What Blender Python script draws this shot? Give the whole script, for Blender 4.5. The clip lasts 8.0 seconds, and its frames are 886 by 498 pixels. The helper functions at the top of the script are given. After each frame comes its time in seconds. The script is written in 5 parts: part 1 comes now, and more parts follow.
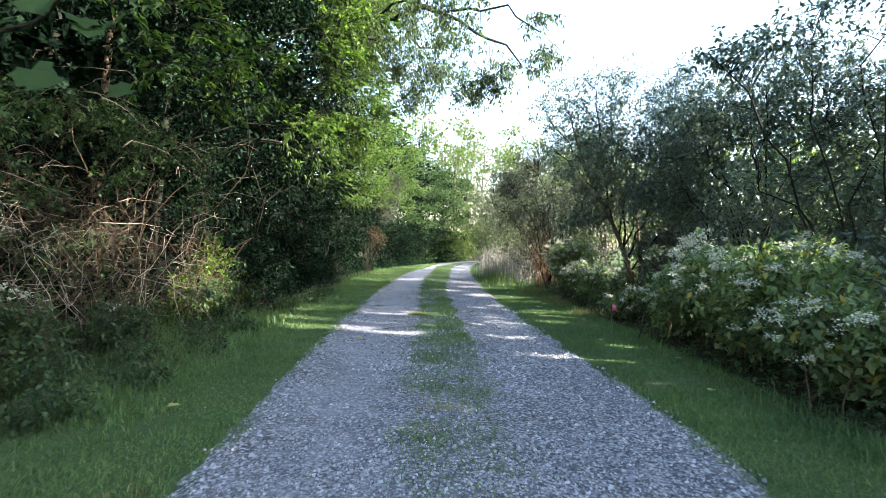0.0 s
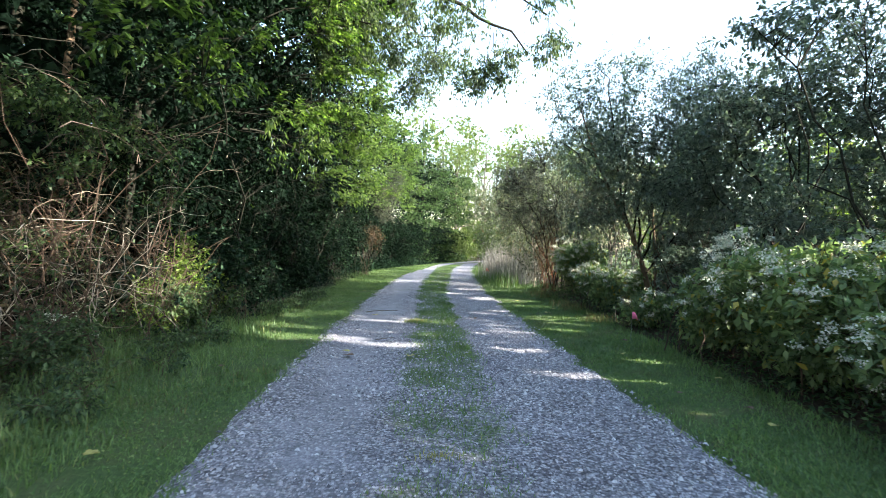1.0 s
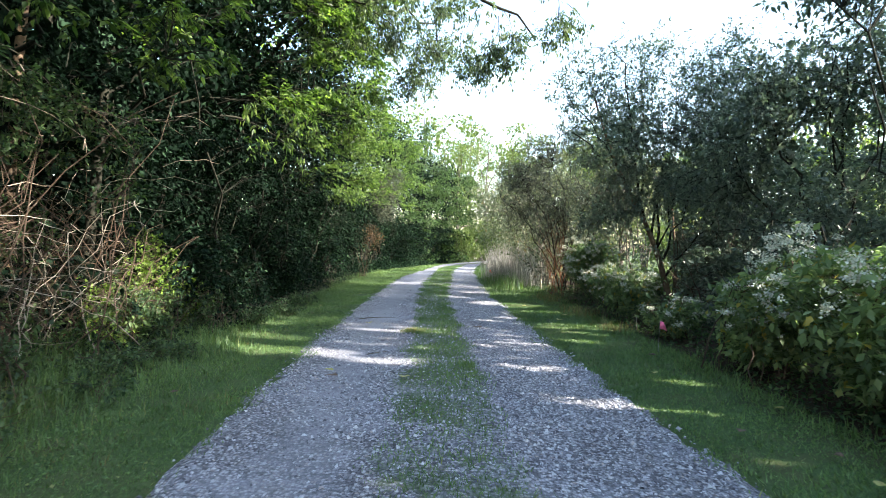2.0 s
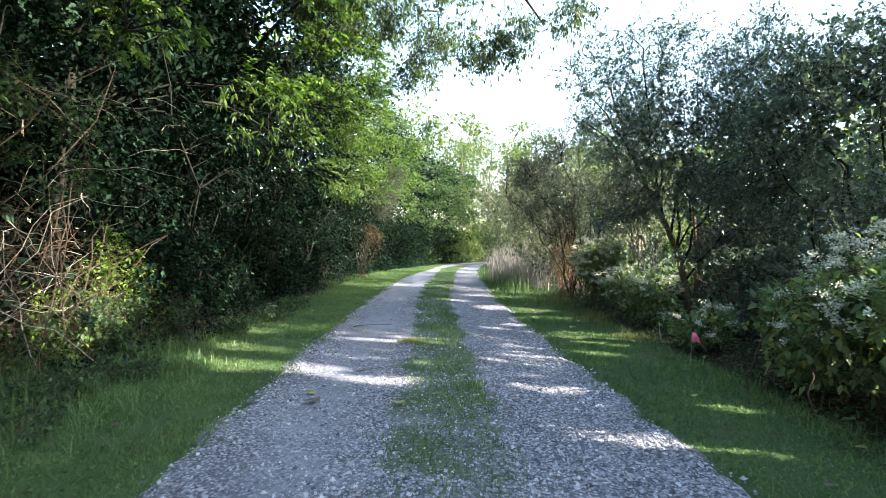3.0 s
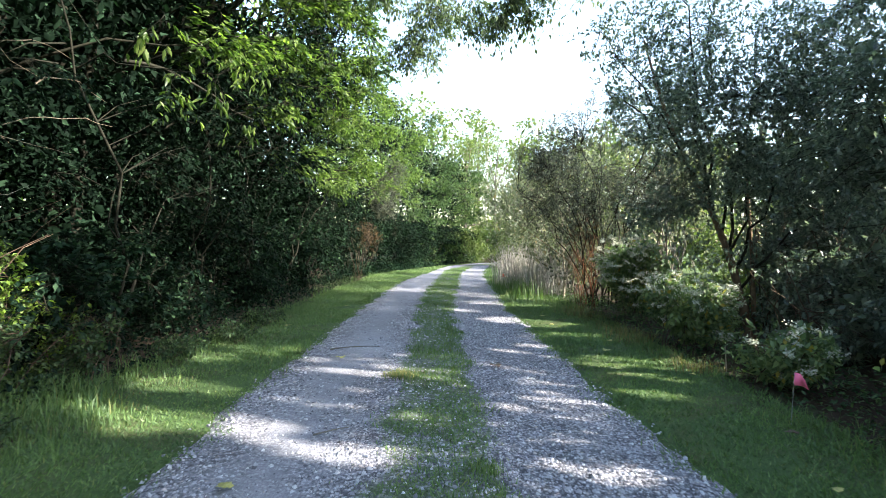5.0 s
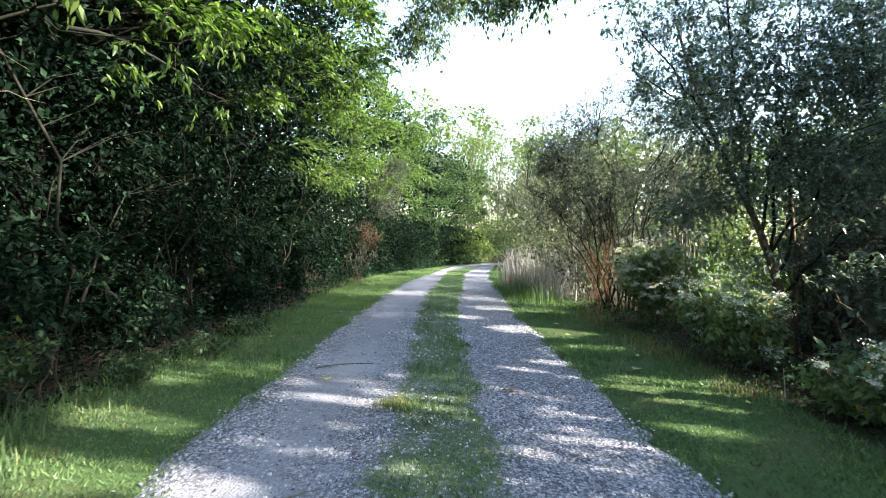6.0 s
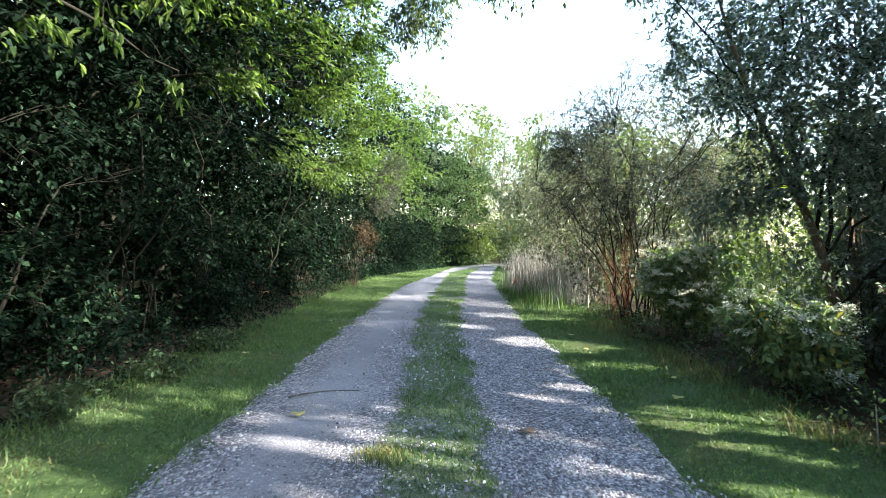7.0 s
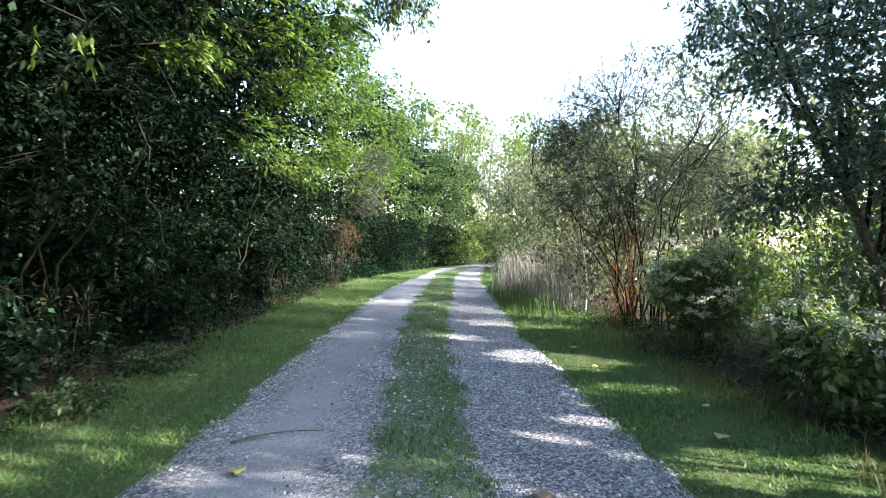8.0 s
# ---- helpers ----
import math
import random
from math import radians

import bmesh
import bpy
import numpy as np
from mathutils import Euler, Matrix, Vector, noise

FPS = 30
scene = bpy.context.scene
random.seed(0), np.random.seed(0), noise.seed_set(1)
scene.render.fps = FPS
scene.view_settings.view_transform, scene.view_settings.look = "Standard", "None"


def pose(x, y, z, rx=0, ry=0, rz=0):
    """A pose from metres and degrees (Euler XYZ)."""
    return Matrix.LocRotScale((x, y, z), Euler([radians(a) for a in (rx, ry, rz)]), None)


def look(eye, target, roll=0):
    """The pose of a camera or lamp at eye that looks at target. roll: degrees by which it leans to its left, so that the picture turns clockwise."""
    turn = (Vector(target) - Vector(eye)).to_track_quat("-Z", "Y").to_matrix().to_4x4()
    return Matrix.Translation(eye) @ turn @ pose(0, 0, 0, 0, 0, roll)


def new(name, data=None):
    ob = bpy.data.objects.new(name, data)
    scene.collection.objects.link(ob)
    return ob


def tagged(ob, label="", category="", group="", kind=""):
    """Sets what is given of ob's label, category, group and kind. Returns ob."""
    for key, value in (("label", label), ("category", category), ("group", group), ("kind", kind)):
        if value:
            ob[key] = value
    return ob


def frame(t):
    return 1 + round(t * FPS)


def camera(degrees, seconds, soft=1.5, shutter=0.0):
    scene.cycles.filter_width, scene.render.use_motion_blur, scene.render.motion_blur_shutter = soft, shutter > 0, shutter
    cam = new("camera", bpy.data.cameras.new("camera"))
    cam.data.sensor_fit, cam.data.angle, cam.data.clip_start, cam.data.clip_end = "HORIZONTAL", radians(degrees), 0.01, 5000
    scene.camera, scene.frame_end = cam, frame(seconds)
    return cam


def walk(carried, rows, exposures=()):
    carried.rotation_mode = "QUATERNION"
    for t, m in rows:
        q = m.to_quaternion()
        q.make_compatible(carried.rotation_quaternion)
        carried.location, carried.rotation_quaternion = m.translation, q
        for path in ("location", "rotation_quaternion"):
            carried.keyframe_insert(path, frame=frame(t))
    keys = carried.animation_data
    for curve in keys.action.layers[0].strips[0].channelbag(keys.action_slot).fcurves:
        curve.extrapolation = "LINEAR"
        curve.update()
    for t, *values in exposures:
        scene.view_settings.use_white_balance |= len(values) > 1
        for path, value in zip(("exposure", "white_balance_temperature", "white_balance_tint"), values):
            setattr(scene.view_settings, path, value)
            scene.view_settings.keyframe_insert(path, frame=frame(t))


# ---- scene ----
cam = camera(75.2, 8.0, soft=0.35, shutter=0.4)
METRES, EYE, TILT, LEAN, TURN = 7.362, 1.2, 0.0, 0.0, -0.3
ROWS = [
    (0.0, 0.0, 0.0, 0.0, 0.01, -0.29, -1.25),
    (0.5, 0.001, 0.062, 0.0004, 0.06, -0.3, -1.26),
    (1.0, 0.003, 0.1254, 0.0011, 0.14, -0.32, -1.28),
    (1.5, 0.004, 0.1931, 0.0011, 0.22, -0.31, -1.29),
    (3.0, 0.0037, 0.3665, 0.0018, 0.52, -0.3, -1.32),
    (3.5, 0.0052, 0.4228, 0.003, 0.68, -0.32, -1.32),
    (4.0, 0.0083, 0.4795, 0.0043, 0.8, -0.32, -1.35),
    (4.5, 0.0096, 0.5411, 0.005, 0.91, -0.34, -1.35),
    (6.0, 0.0051, 0.727, 0.0086, 1.32, -0.4, -1.42),
    (6.5, 0.0037, 0.7963, 0.0095, 1.42, -0.4, -1.42),
    (7.0, 0.0029, 0.8651, 0.0112, 1.48, -0.4, -1.44),
    (7.5, 0.0015, 0.9329, 0.0118, 1.05, -0.41, -1.45),
    (8.0, 0.0, 0.9996, 0.0132, 0.12, -0.4, -1.4),
]
walk(cam, [(t, pose(0, 0, EYE, TILT, LEAN, TURN) @ pose(METRES * x, METRES * y, METRES * z, 90 + pitch, roll, yaw)) for t, x, y, z, yaw, pitch, roll in ROWS],
     exposures=[(0.0, 2.44, 6420, 10)])

# ---- light: low sun from the right, open sky ----
SUN_TO = Vector((1.0, -0.32, 0.55)).normalized()
world = bpy.data.worlds.new("sky")
scene.world = world
world.use_nodes = True
wt = world.node_tree
sky = wt.nodes.new("ShaderNodeTexSky")
sky.sky_type = 'NISHITA'
sky.sun_disc = False
sky.sun_elevation = math.asin(SUN_TO.z)
sky.sun_rotation = math.atan2(SUN_TO.x, SUN_TO.y)
sky.air_density, sky.dust_density, sky.ozone_density = 1.2, 1.6, 0.8
wt.nodes["Background"].inputs["Strength"].default_value = 0.15
wt.links.new(sky.outputs[0], wt.nodes["Background"].inputs["Color"])
sun_data = bpy.data.lights.new("sun", 'SUN')
sun_data.energy, sun_data.angle, sun_data.color = 5.0, radians(0.55), (1.0, 0.93, 0.82)
sun = new("sun", sun_data)
sun.matrix_world = look(SUN_TO * 50, (0, 0, 0))


# ---- materials ----
def material(name, rough=0.8, spec=0.3):
    m = bpy.data.materials.new(name)
    m.use_nodes = True
    b = m.node_tree.nodes["Principled BSDF"]
    b.inputs["Roughness"].default_value = rough
    b.inputs["Specular IOR Level"].default_value = spec
    return m, m.node_tree, b


def node(tree, kind, **values):
    n = tree.nodes.new(kind)
    for key, value in values.items():
        n.inputs[key].default_value = value
    return n


def ramp(tree, source, stops):
    r = tree.nodes.new("ShaderNodeValToRGB")
    while len(r.color_ramp.elements) < len(stops):
        r.color_ramp.elements.new(0.5)
    for e, (p, c) in zip(r.color_ramp.elements, stops):
        e.position, e.color = p, (*c, 1)
    tree.links.new(source, r.inputs[0])
    return r.outputs[0]


def mix(tree, factor, a, b, mode='MIX'):
    n = tree.nodes.new("ShaderNodeMix")
    n.data_type, n.blend_type = 'RGBA', mode
    for socket, v in ((n.inputs[0], factor), (n.inputs[6], a), (n.inputs[7], b)):
        if isinstance(v, (int, float)):
            socket.default_value = v
        elif isinstance(v, tuple):
            socket.default_value = (*v, 1)
        else:
            tree.links.new(v, socket)
    return n.outputs[2]


def noise_out(tree, scale, detail=3.0, rough=0.6):
    g = tree.nodes.new("ShaderNodeNewGeometry")
    n = node(tree, "ShaderNodeTexNoise", Scale=scale, Detail=detail, Roughness=rough)
    tree.links.new(g.outputs["Position"], n.inputs["Vector"])
    return n.outputs["Fac"]


def bump(tree, b, height, strength, distance):
    n = node(tree, "ShaderNodeBump", Strength=strength, Distance=distance)
    tree.links.new(height, n.inputs["Height"])
    tree.links.new(n.outputs[0], b.inputs["Normal"])


def leaf_material(name, dark, mid, light, see_through=0.35, rough=0.45, odd=None, gloss=0.35, glow=(1.35, 1.6, 0.6), turn=0.5):
    """Leaves: each one its own shade, drifting over the crown, and thin enough to let light through."""
    m, t, b = material(name, rough, gloss)
    g = t.nodes.new("ShaderNodeNewGeometry")
    stops = [(0.0, dark), (turn, mid), (0.93, light)]
    if odd:
        stops += [(0.97, odd)]
    c = ramp(t, g.outputs["Random Per Island"], stops)
    drift = ramp(t, noise_out(t, 0.9, 3), [(0.3, (0.62, 0.66, 0.62)), (0.7, (1.25, 1.2, 1.0))])
    c = mix(t, 1.0, c, drift, 'MULTIPLY')
    t.links.new(c, b.inputs["Base Color"])
    tr = t.nodes.new("ShaderNodeBsdfTranslucent")
    t.links.new(mix(t, 1.0, c, glow, 'MULTIPLY'), tr.inputs["Color"])
    mx = t.nodes.new("ShaderNodeMixShader")
    mx.inputs[0].default_value = see_through
    t.links.new(b.outputs[0], mx.inputs[1])
    t.links.new(tr.outputs[0], mx.inputs[2])
    t.links.new(mx.outputs[0], t.nodes["Material Output"].inputs["Surface"])
    return m


def bark_material(name, dark, light, scale=14):
    m, t, b = material(name, 0.9, 0.15)
    c = ramp(t, noise_out(t, scale, 5, 0.7), [(0.3, dark), (0.7, light)])
    c = mix(t, 1.0, c, ramp(t, noise_out(t, 1.3, 2), [(0.3, (0.7, 0.7, 0.7)), (0.7, (1.2, 1.18, 1.1))]), 'MULTIPLY')
    t.links.new(c, b.inputs["Base Color"])
    bump(t, b, noise_out(t, scale * 2.5, 4, 0.7), 0.6, 0.01)
    return m


def plain_material(name, color, rough=0.7, vary=0.25, scale=30):
    m, t, b = material(name, rough)
    lo = tuple(v * (1 - vary) for v in color)
    hi = tuple(min(1, v * (1 + vary)) for v in color)
    t.links.new(ramp(t, noise_out(t, scale, 3), [(0.3, lo), (0.7, hi)]), b.inputs["Base Color"])
    return m


def island_material(name, stops, rough=0.8, grain=60):
    m, t, b = material(name, rough, 0.3)
    g = t.nodes.new("ShaderNodeNewGeometry")
    c = ramp(t, g.outputs["Random Per Island"], stops)
    c = mix(t, 1.0, c, ramp(t, noise_out(t, grain, 3), [(0.3, (0.8, 0.8, 0.8)), (0.7, (1.15, 1.15, 1.15))]), 'MULTIPLY')
    t.links.new(c, b.inputs["Base Color"])
    return m


LEAF_WOOD = leaf_material("broadleaf_green", (0.017, 0.036, 0.012), (0.06, 0.105, 0.03), (0.185, 0.25, 0.078), 0.54, 0.4, gloss=0.4, glow=(1.4, 1.7, 0.75))
LEAF_MID = leaf_material("mid_green_leaf", (0.015, 0.035, 0.017), (0.042, 0.08, 0.034), (0.115, 0.17, 0.072), 0.42, 0.45, gloss=0.25, glow=(1.25, 1.55, 0.85))
# Near-black base colour: shade of low and inner foliage painted into the leaves.
LEAF_SHADED = leaf_material("leaf_darkened_for_shade", (0.0035, 0.008, 0.0055), (0.0068, 0.0155, 0.0102), (0.028, 0.056, 0.036), 0.14, 0.6, gloss=0.03, glow=(1.1, 1.5, 0.9), turn=0.8)
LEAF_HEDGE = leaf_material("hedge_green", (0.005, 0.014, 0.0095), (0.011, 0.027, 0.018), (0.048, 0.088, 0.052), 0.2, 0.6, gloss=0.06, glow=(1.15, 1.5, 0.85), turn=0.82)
LEAF_WEED = leaf_material("weed_leaf", (0.026, 0.05, 0.03), (0.05, 0.088, 0.05), (0.1, 0.15, 0.08), 0.3, 0.5, gloss=0.15)
LEAF_LIMB = leaf_material("overhanging_limb_leaf", (0.03, 0.05, 0.032), (0.07, 0.105, 0.062), (0.14, 0.185, 0.1), 0.45, 0.4, gloss=0.3, glow=(1.35, 1.5, 0.8))
LEAF_GREY = leaf_material("grey_green_leaf", (0.05, 0.061, 0.053), (0.086, 0.102, 0.088), (0.14, 0.16, 0.138), 0.3, 0.45, odd=(0.15, 0.125, 0.09), gloss=0.25, glow=(1.15, 1.2, 0.9))
# Willow leaf brightened in colour to stand for sunlight on the far willows.
LEAF_WILLOW_LIT = leaf_material("willow_leaf_brightened_for_sun", (0.095, 0.12, 0.09), (0.145, 0.175, 0.13), (0.21, 0.24, 0.185), 0.4, 0.45, odd=(0.24, 0.2, 0.13), glow=(1.25, 1.35, 0.8))
LEAF_DARK = leaf_material("dark_shrub_leaf", (0.05, 0.077, 0.07), (0.105, 0.142, 0.13), (0.2, 0.24, 0.22), 0.45, 0.34, gloss=0.45, glow=(1.3, 1.45, 1.0))
LEAF_FRESH = leaf_material("fresh_green_leaf", (0.08, 0.13, 0.07), (0.155, 0.22, 0.12), (0.235, 0.3, 0.17), 0.48, odd=(0.3, 0.25, 0.06), glow=(1.35, 1.5, 0.8))
# Brightened leaf colour stands for sun on brambles and deep woodland trees.
LEAF_BRIGHT = leaf_material("leaf_brightened_for_sun", (0.06, 0.11, 0.02), (0.12, 0.2, 0.035), (0.2, 0.29, 0.06), 0.4)
# Pale base colour stands for haze and strong sun on far leaves.
LEAF_FAR = leaf_material("haze_paled_leaf", (0.07, 0.104, 0.045), (0.112, 0.155, 0.065), (0.162, 0.2, 0.092), 0.42)
LEAF_DRY = leaf_material("withered_leaf", (0.04, 0.022, 0.012), (0.075, 0.042, 0.022), (0.13, 0.075, 0.038), 0.3, 0.7)
BARK_BIRCH = bark_material("white_birch_bark", (0.45, 0.43, 0.4), (0.72, 0.7, 0.66), 5)
BARK_DARK = bark_material("dark_bark", (0.011, 0.0115, 0.0085), (0.03, 0.03, 0.022))
BARK_TAN = bark_material("tan_bark", (0.09, 0.062, 0.042), (0.22, 0.16, 0.11))
BARK_GREY = bark_material("grey_bark", (0.09, 0.08, 0.07), (0.2, 0.18, 0.155))
BARK_PALE = bark_material("weathered_pale_wood", (0.22, 0.19, 0.15), (0.48, 0.43, 0.36))
BARK_TWIG = bark_material("greyed_dead_twig", (0.1, 0.078, 0.06), (0.27, 0.22, 0.175))
BARK_RUSSET = bark_material("russet_dry_stem", (0.07, 0.03, 0.017), (0.2, 0.095, 0.05))
BARK_BROWN = bark_material("dry_brown_twig", (0.045, 0.031, 0.023), (0.115, 0.083, 0.06))
PETAL = island_material("white_blossom", [(0.0, (0.38, 0.43, 0.32)), (0.6, (0.58, 0.6, 0.49)), (1.0, (0.45, 0.4, 0.29))], 0.8)
REED = island_material("bleached_tall_grass", [(0.0, (0.2, 0.19, 0.17)), (0.5, (0.36, 0.34, 0.31)), (0.8, (0.52, 0.5, 0.46)), (1.0, (0.2, 0.24, 0.12))], 0.8)
GRASS = leaf_material("lawn_blades", (0.06, 0.112, 0.048), (0.104, 0.176, 0.072), (0.16, 0.238, 0.098), 0.3, 0.5, odd=(0.2, 0.22, 0.1))
STRAW = leaf_material("straw_blades", (0.16, 0.15, 0.06), (0.26, 0.24, 0.1), (0.36, 0.33, 0.16), 0.3, 0.7)
DRY_BLADES = leaf_material("brown_dry_blades", (0.07, 0.06, 0.03), (0.12, 0.11, 0.05), (0.24, 0.2, 0.1), 0.25, 0.7)
STONE = island_material("gravel_stone", [(0.0, (0.07, 0.07, 0.083)), (0.3, (0.17, 0.171, 0.196)), (0.6, (0.31, 0.312, 0.345)), (0.88, (0.47, 0.474, 0.51)), (0.96, (0.58, 0.58, 0.6)), (1.0, (0.38, 0.32, 0.29))], 0.85, 90)


def road_material():
    """Crushed limestone packed into fines, with stones as cells of about two centimetres."""
    m, t, b = material("packed_gravel", 0.92, 0.2)
    g = t.nodes.new("ShaderNodeNewGeometry")
    v = node(t, "ShaderNodeTexVoronoi", Scale=58.0)
    t.links.new(g.outputs["Position"], v.inputs["Vector"])
    sep = t.nodes.new("ShaderNodeSeparateColor")
    t.links.new(v.outputs["Color"], sep.inputs[0])
    stones = ramp(t, sep.outputs[0], [(0.0, (0.085, 0.085, 0.098)), (0.35, (0.185, 0.187, 0.212)), (0.6, (0.3, 0.3, 0.33)), (0.8, (0.42, 0.422, 0.455)), (0.93, (0.57, 0.57, 0.6)), (1.0, (0.38, 0.32, 0.29))])
    joint = ramp(t, v.outputs["Distance"], [(0.3, (1, 1, 1)), (0.75, (0.42, 0.41, 0.41))])
    c = mix(t, 1.0, stones, joint, 'MULTIPLY')
    fines = ramp(t, noise_out(t, 120, 3), [(0.3, (0.185, 0.188, 0.212)), (0.7, (0.33, 0.335, 0.37))])
    packed = t.nodes.new("ShaderNodeAttribute")
    packed.attribute_name = "fines"
    dust = t.nodes.new("ShaderNodeMath")
    dust.operation = 'MULTIPLY_ADD'
    dust.inputs[1].default_value = 0.8
    t.links.new(packed.outputs["Fac"], dust.inputs[0])
    t.links.new(noise_out(t, 2.4, 5, 0.65), dust.inputs[2])
    c = mix(t, ramp(t, dust.outputs[0], [(0.5, (0.03, 0.03, 0.03)), (0.95, (0.8, 0.8, 0.8))]), c, fines)
    at = t.nodes.new("ShaderNodeAttribute")
    at.attribute_name = "turf"
    turf = ramp(t, noise_out(t, 45, 5, 0.75), [(0.25, (0.035, 0.05, 0.02)), (0.5, (0.07, 0.11, 0.035)), (0.8, (0.13, 0.17, 0.06))])
    edge = t.nodes.new("ShaderNodeMath")
    edge.operation = 'MULTIPLY_ADD'
    edge.inputs[1].default_value = 1.6
    edge.inputs[2].default_value = -0.8
    t.links.new(noise_out(t, 9, 5, 0.7), edge.inputs[0])
    total = t.nodes.new("ShaderNodeMath")
    total.operation = 'ADD'
    t.links.new(at.outputs["Fac"], total.inputs[0])
    t.links.new(edge.outputs[0], total.inputs[1])
    c = mix(t, ramp(t, total.outputs[0], [(0.35, (0, 0, 0)), (0.75, (0.78, 0.78, 0.78))]), c, turf)
    t.links.new(mix(t, 1.0, c, ramp(t, noise_out(t, 0.6, 4), [(0.3, (0.82, 0.81, 0.8)), (0.7, (1.12, 1.12, 1.14))]), 'MULTIPLY'), b.inputs["Base Color"])
    h = t.nodes.new("ShaderNodeMath")
    h.operation = 'SUBTRACT'
    h.inputs[0].default_value = 1.0
    t.links.new(v.outputs["Distance"], h.inputs[1])
    bump(t, b, h.outputs[0], 0.8, 0.008)
    return m


def ground_material():
    """Short lawn over soil beside the track, leaf litter under the bushes."""
    m, t, b = material("lawn_and_litter", 0.95, 0.15)
    green = ramp(t, noise_out(t, 35, 5, 0.75), [(0.25, (0.03, 0.05, 0.02)), (0.5, (0.06, 0.1, 0.034)), (0.8, (0.1, 0.145, 0.052))])
    patchy = mix(t, ramp(t, noise_out(t, 1.4, 4), [(0.5, (0, 0, 0)), (0.72, (0.6, 0.6, 0.6))]), green, (0.1, 0.085, 0.045))
    litter = ramp(t, noise_out(t, 28, 5, 0.8), [(0.3, (0.018, 0.013, 0.009)), (0.55, (0.05, 0.034, 0.022)), (0.8, (0.12, 0.085, 0.05))])
    g = t.nodes.new("ShaderNodeNewGeometry")
    s = t.nodes.new("ShaderNodeSeparateXYZ")
    t.links.new(g.outputs["Position"], s.inputs[0])
    a = t.nodes.new("ShaderNodeMath")
    a.operation = 'ABSOLUTE'
    t.links.new(s.outputs["X"], a.inputs[0])
    w = t.nodes.new("ShaderNodeMath")
    w.operation = 'MULTIPLY_ADD'
    w.inputs[1].default_value = 0.9
    t.links.new(noise_out(t, 2.2, 3), w.inputs[0])
    t.links.new(a.outputs[0], w.inputs[2])
    mr = t.nodes.new("ShaderNodeMapRange")
    mr.inputs["From Min"].default_value, mr.inputs["From Max"].default_value = 2.9, 3.5
    t.links.new(w.outputs[0], mr.inputs["Value"])
    far = t.nodes.new("ShaderNodeMapRange")
    far.inputs["From Min"].default_value, far.inputs["From Max"].default_value = 6.5, 9.0
    far.inputs["To Min"].default_value, far.inputs["To Max"].default_value = 1.0, 0.15
    t.links.new(w.outputs[0], far.inputs["Value"])
    k = t.nodes.new("ShaderNodeMath")
    k.operation = 'MULTIPLY'
    t.links.new(mr.outputs[0], k.inputs[0])
    t.links.new(far.outputs[0], k.inputs[1])
    t.links.new(mix(t, k.outputs[0], patchy, litter), b.inputs["Base Color"])
    bump(t, b, noise_out(t, 60, 4, 0.7), 0.7, 0.02)
    return m


ROAD_MAT = road_material()
GROUND_MAT = ground_material()


# ---- mesh helpers ----
def mesh_of(name, verts, faces, mat):
    """verts (n, 3); faces (m, k) of one size."""
    verts = np.asarray(verts, dtype=np.float32).reshape(-1, 3)
    faces = np.asarray(faces, dtype=np.int32)
    me = bpy.data.meshes.new(name)
    me.vertices.add(len(verts))
    me.vertices.foreach_set("co", verts.ravel())
    k = faces.shape[1]
    me.loops.add(faces.size)
    me.loops.foreach_set("vertex_index", faces.ravel())
    me.polygons.add(len(faces))
    me.polygons.foreach_set("loop_start", np.arange(0, faces.size, k, dtype=np.int32))
    me.update(calc_edges=True)
    me.materials.append(mat)
    return me


def thing(name, at, label, category, group="", kind=""):
    ob = new(name)
    ob.location = at
    ob.empty_display_size = 0.2
    return tagged(ob, label, category, group, kind)


def child(name, me, parent, label=""):
    """A mesh in world coordinates, hung under its thing."""
    ob = new(name, me)
    ob.parent = parent
    ob.matrix_parent_inverse = Matrix.Translation(parent.location).inverted()
    if label:
        ob["label"] = label
    return ob


def unit(v):
    return v / np.maximum(np.linalg.norm(v, axis=-1, keepdims=True), 1e-9)


def segment_tubes(a, b, ra, rb, sides=3):
    """Open prisms from a to b, (n, 3) each."""
    n = len(a)
    d = unit(b - a)
    helper = np.where(np.abs(d[:, 2:3]) > 0.9, np.array([[1.0, 0, 0]]), np.array([[0, 0, 1.0]]))
    u = unit(np.cross(d, helper))
    w = np.cross(d, u)
    ang = np.arange(sides) * 2 * np.pi / sides
    ring = np.cos(ang)[None, :, None] * u[:, None] + np.sin(ang)[None, :, None] * w[:, None]
    ra, rb = np.broadcast_to(ra, n)[:, None, None], np.broadcast_to(rb, n)[:, None, None]
    v = np.concatenate([a[:, None] + ring * ra, b[:, None] + ring * rb], 1)
    i = np.arange(sides)
    j = (i + 1) % sides
    f = np.stack([i, j, j + sides, i + sides], 1)
    return v.reshape(-1, 3), (np.arange(n)[:, None, None] * 2 * sides + f[None]).reshape(-1, 4)


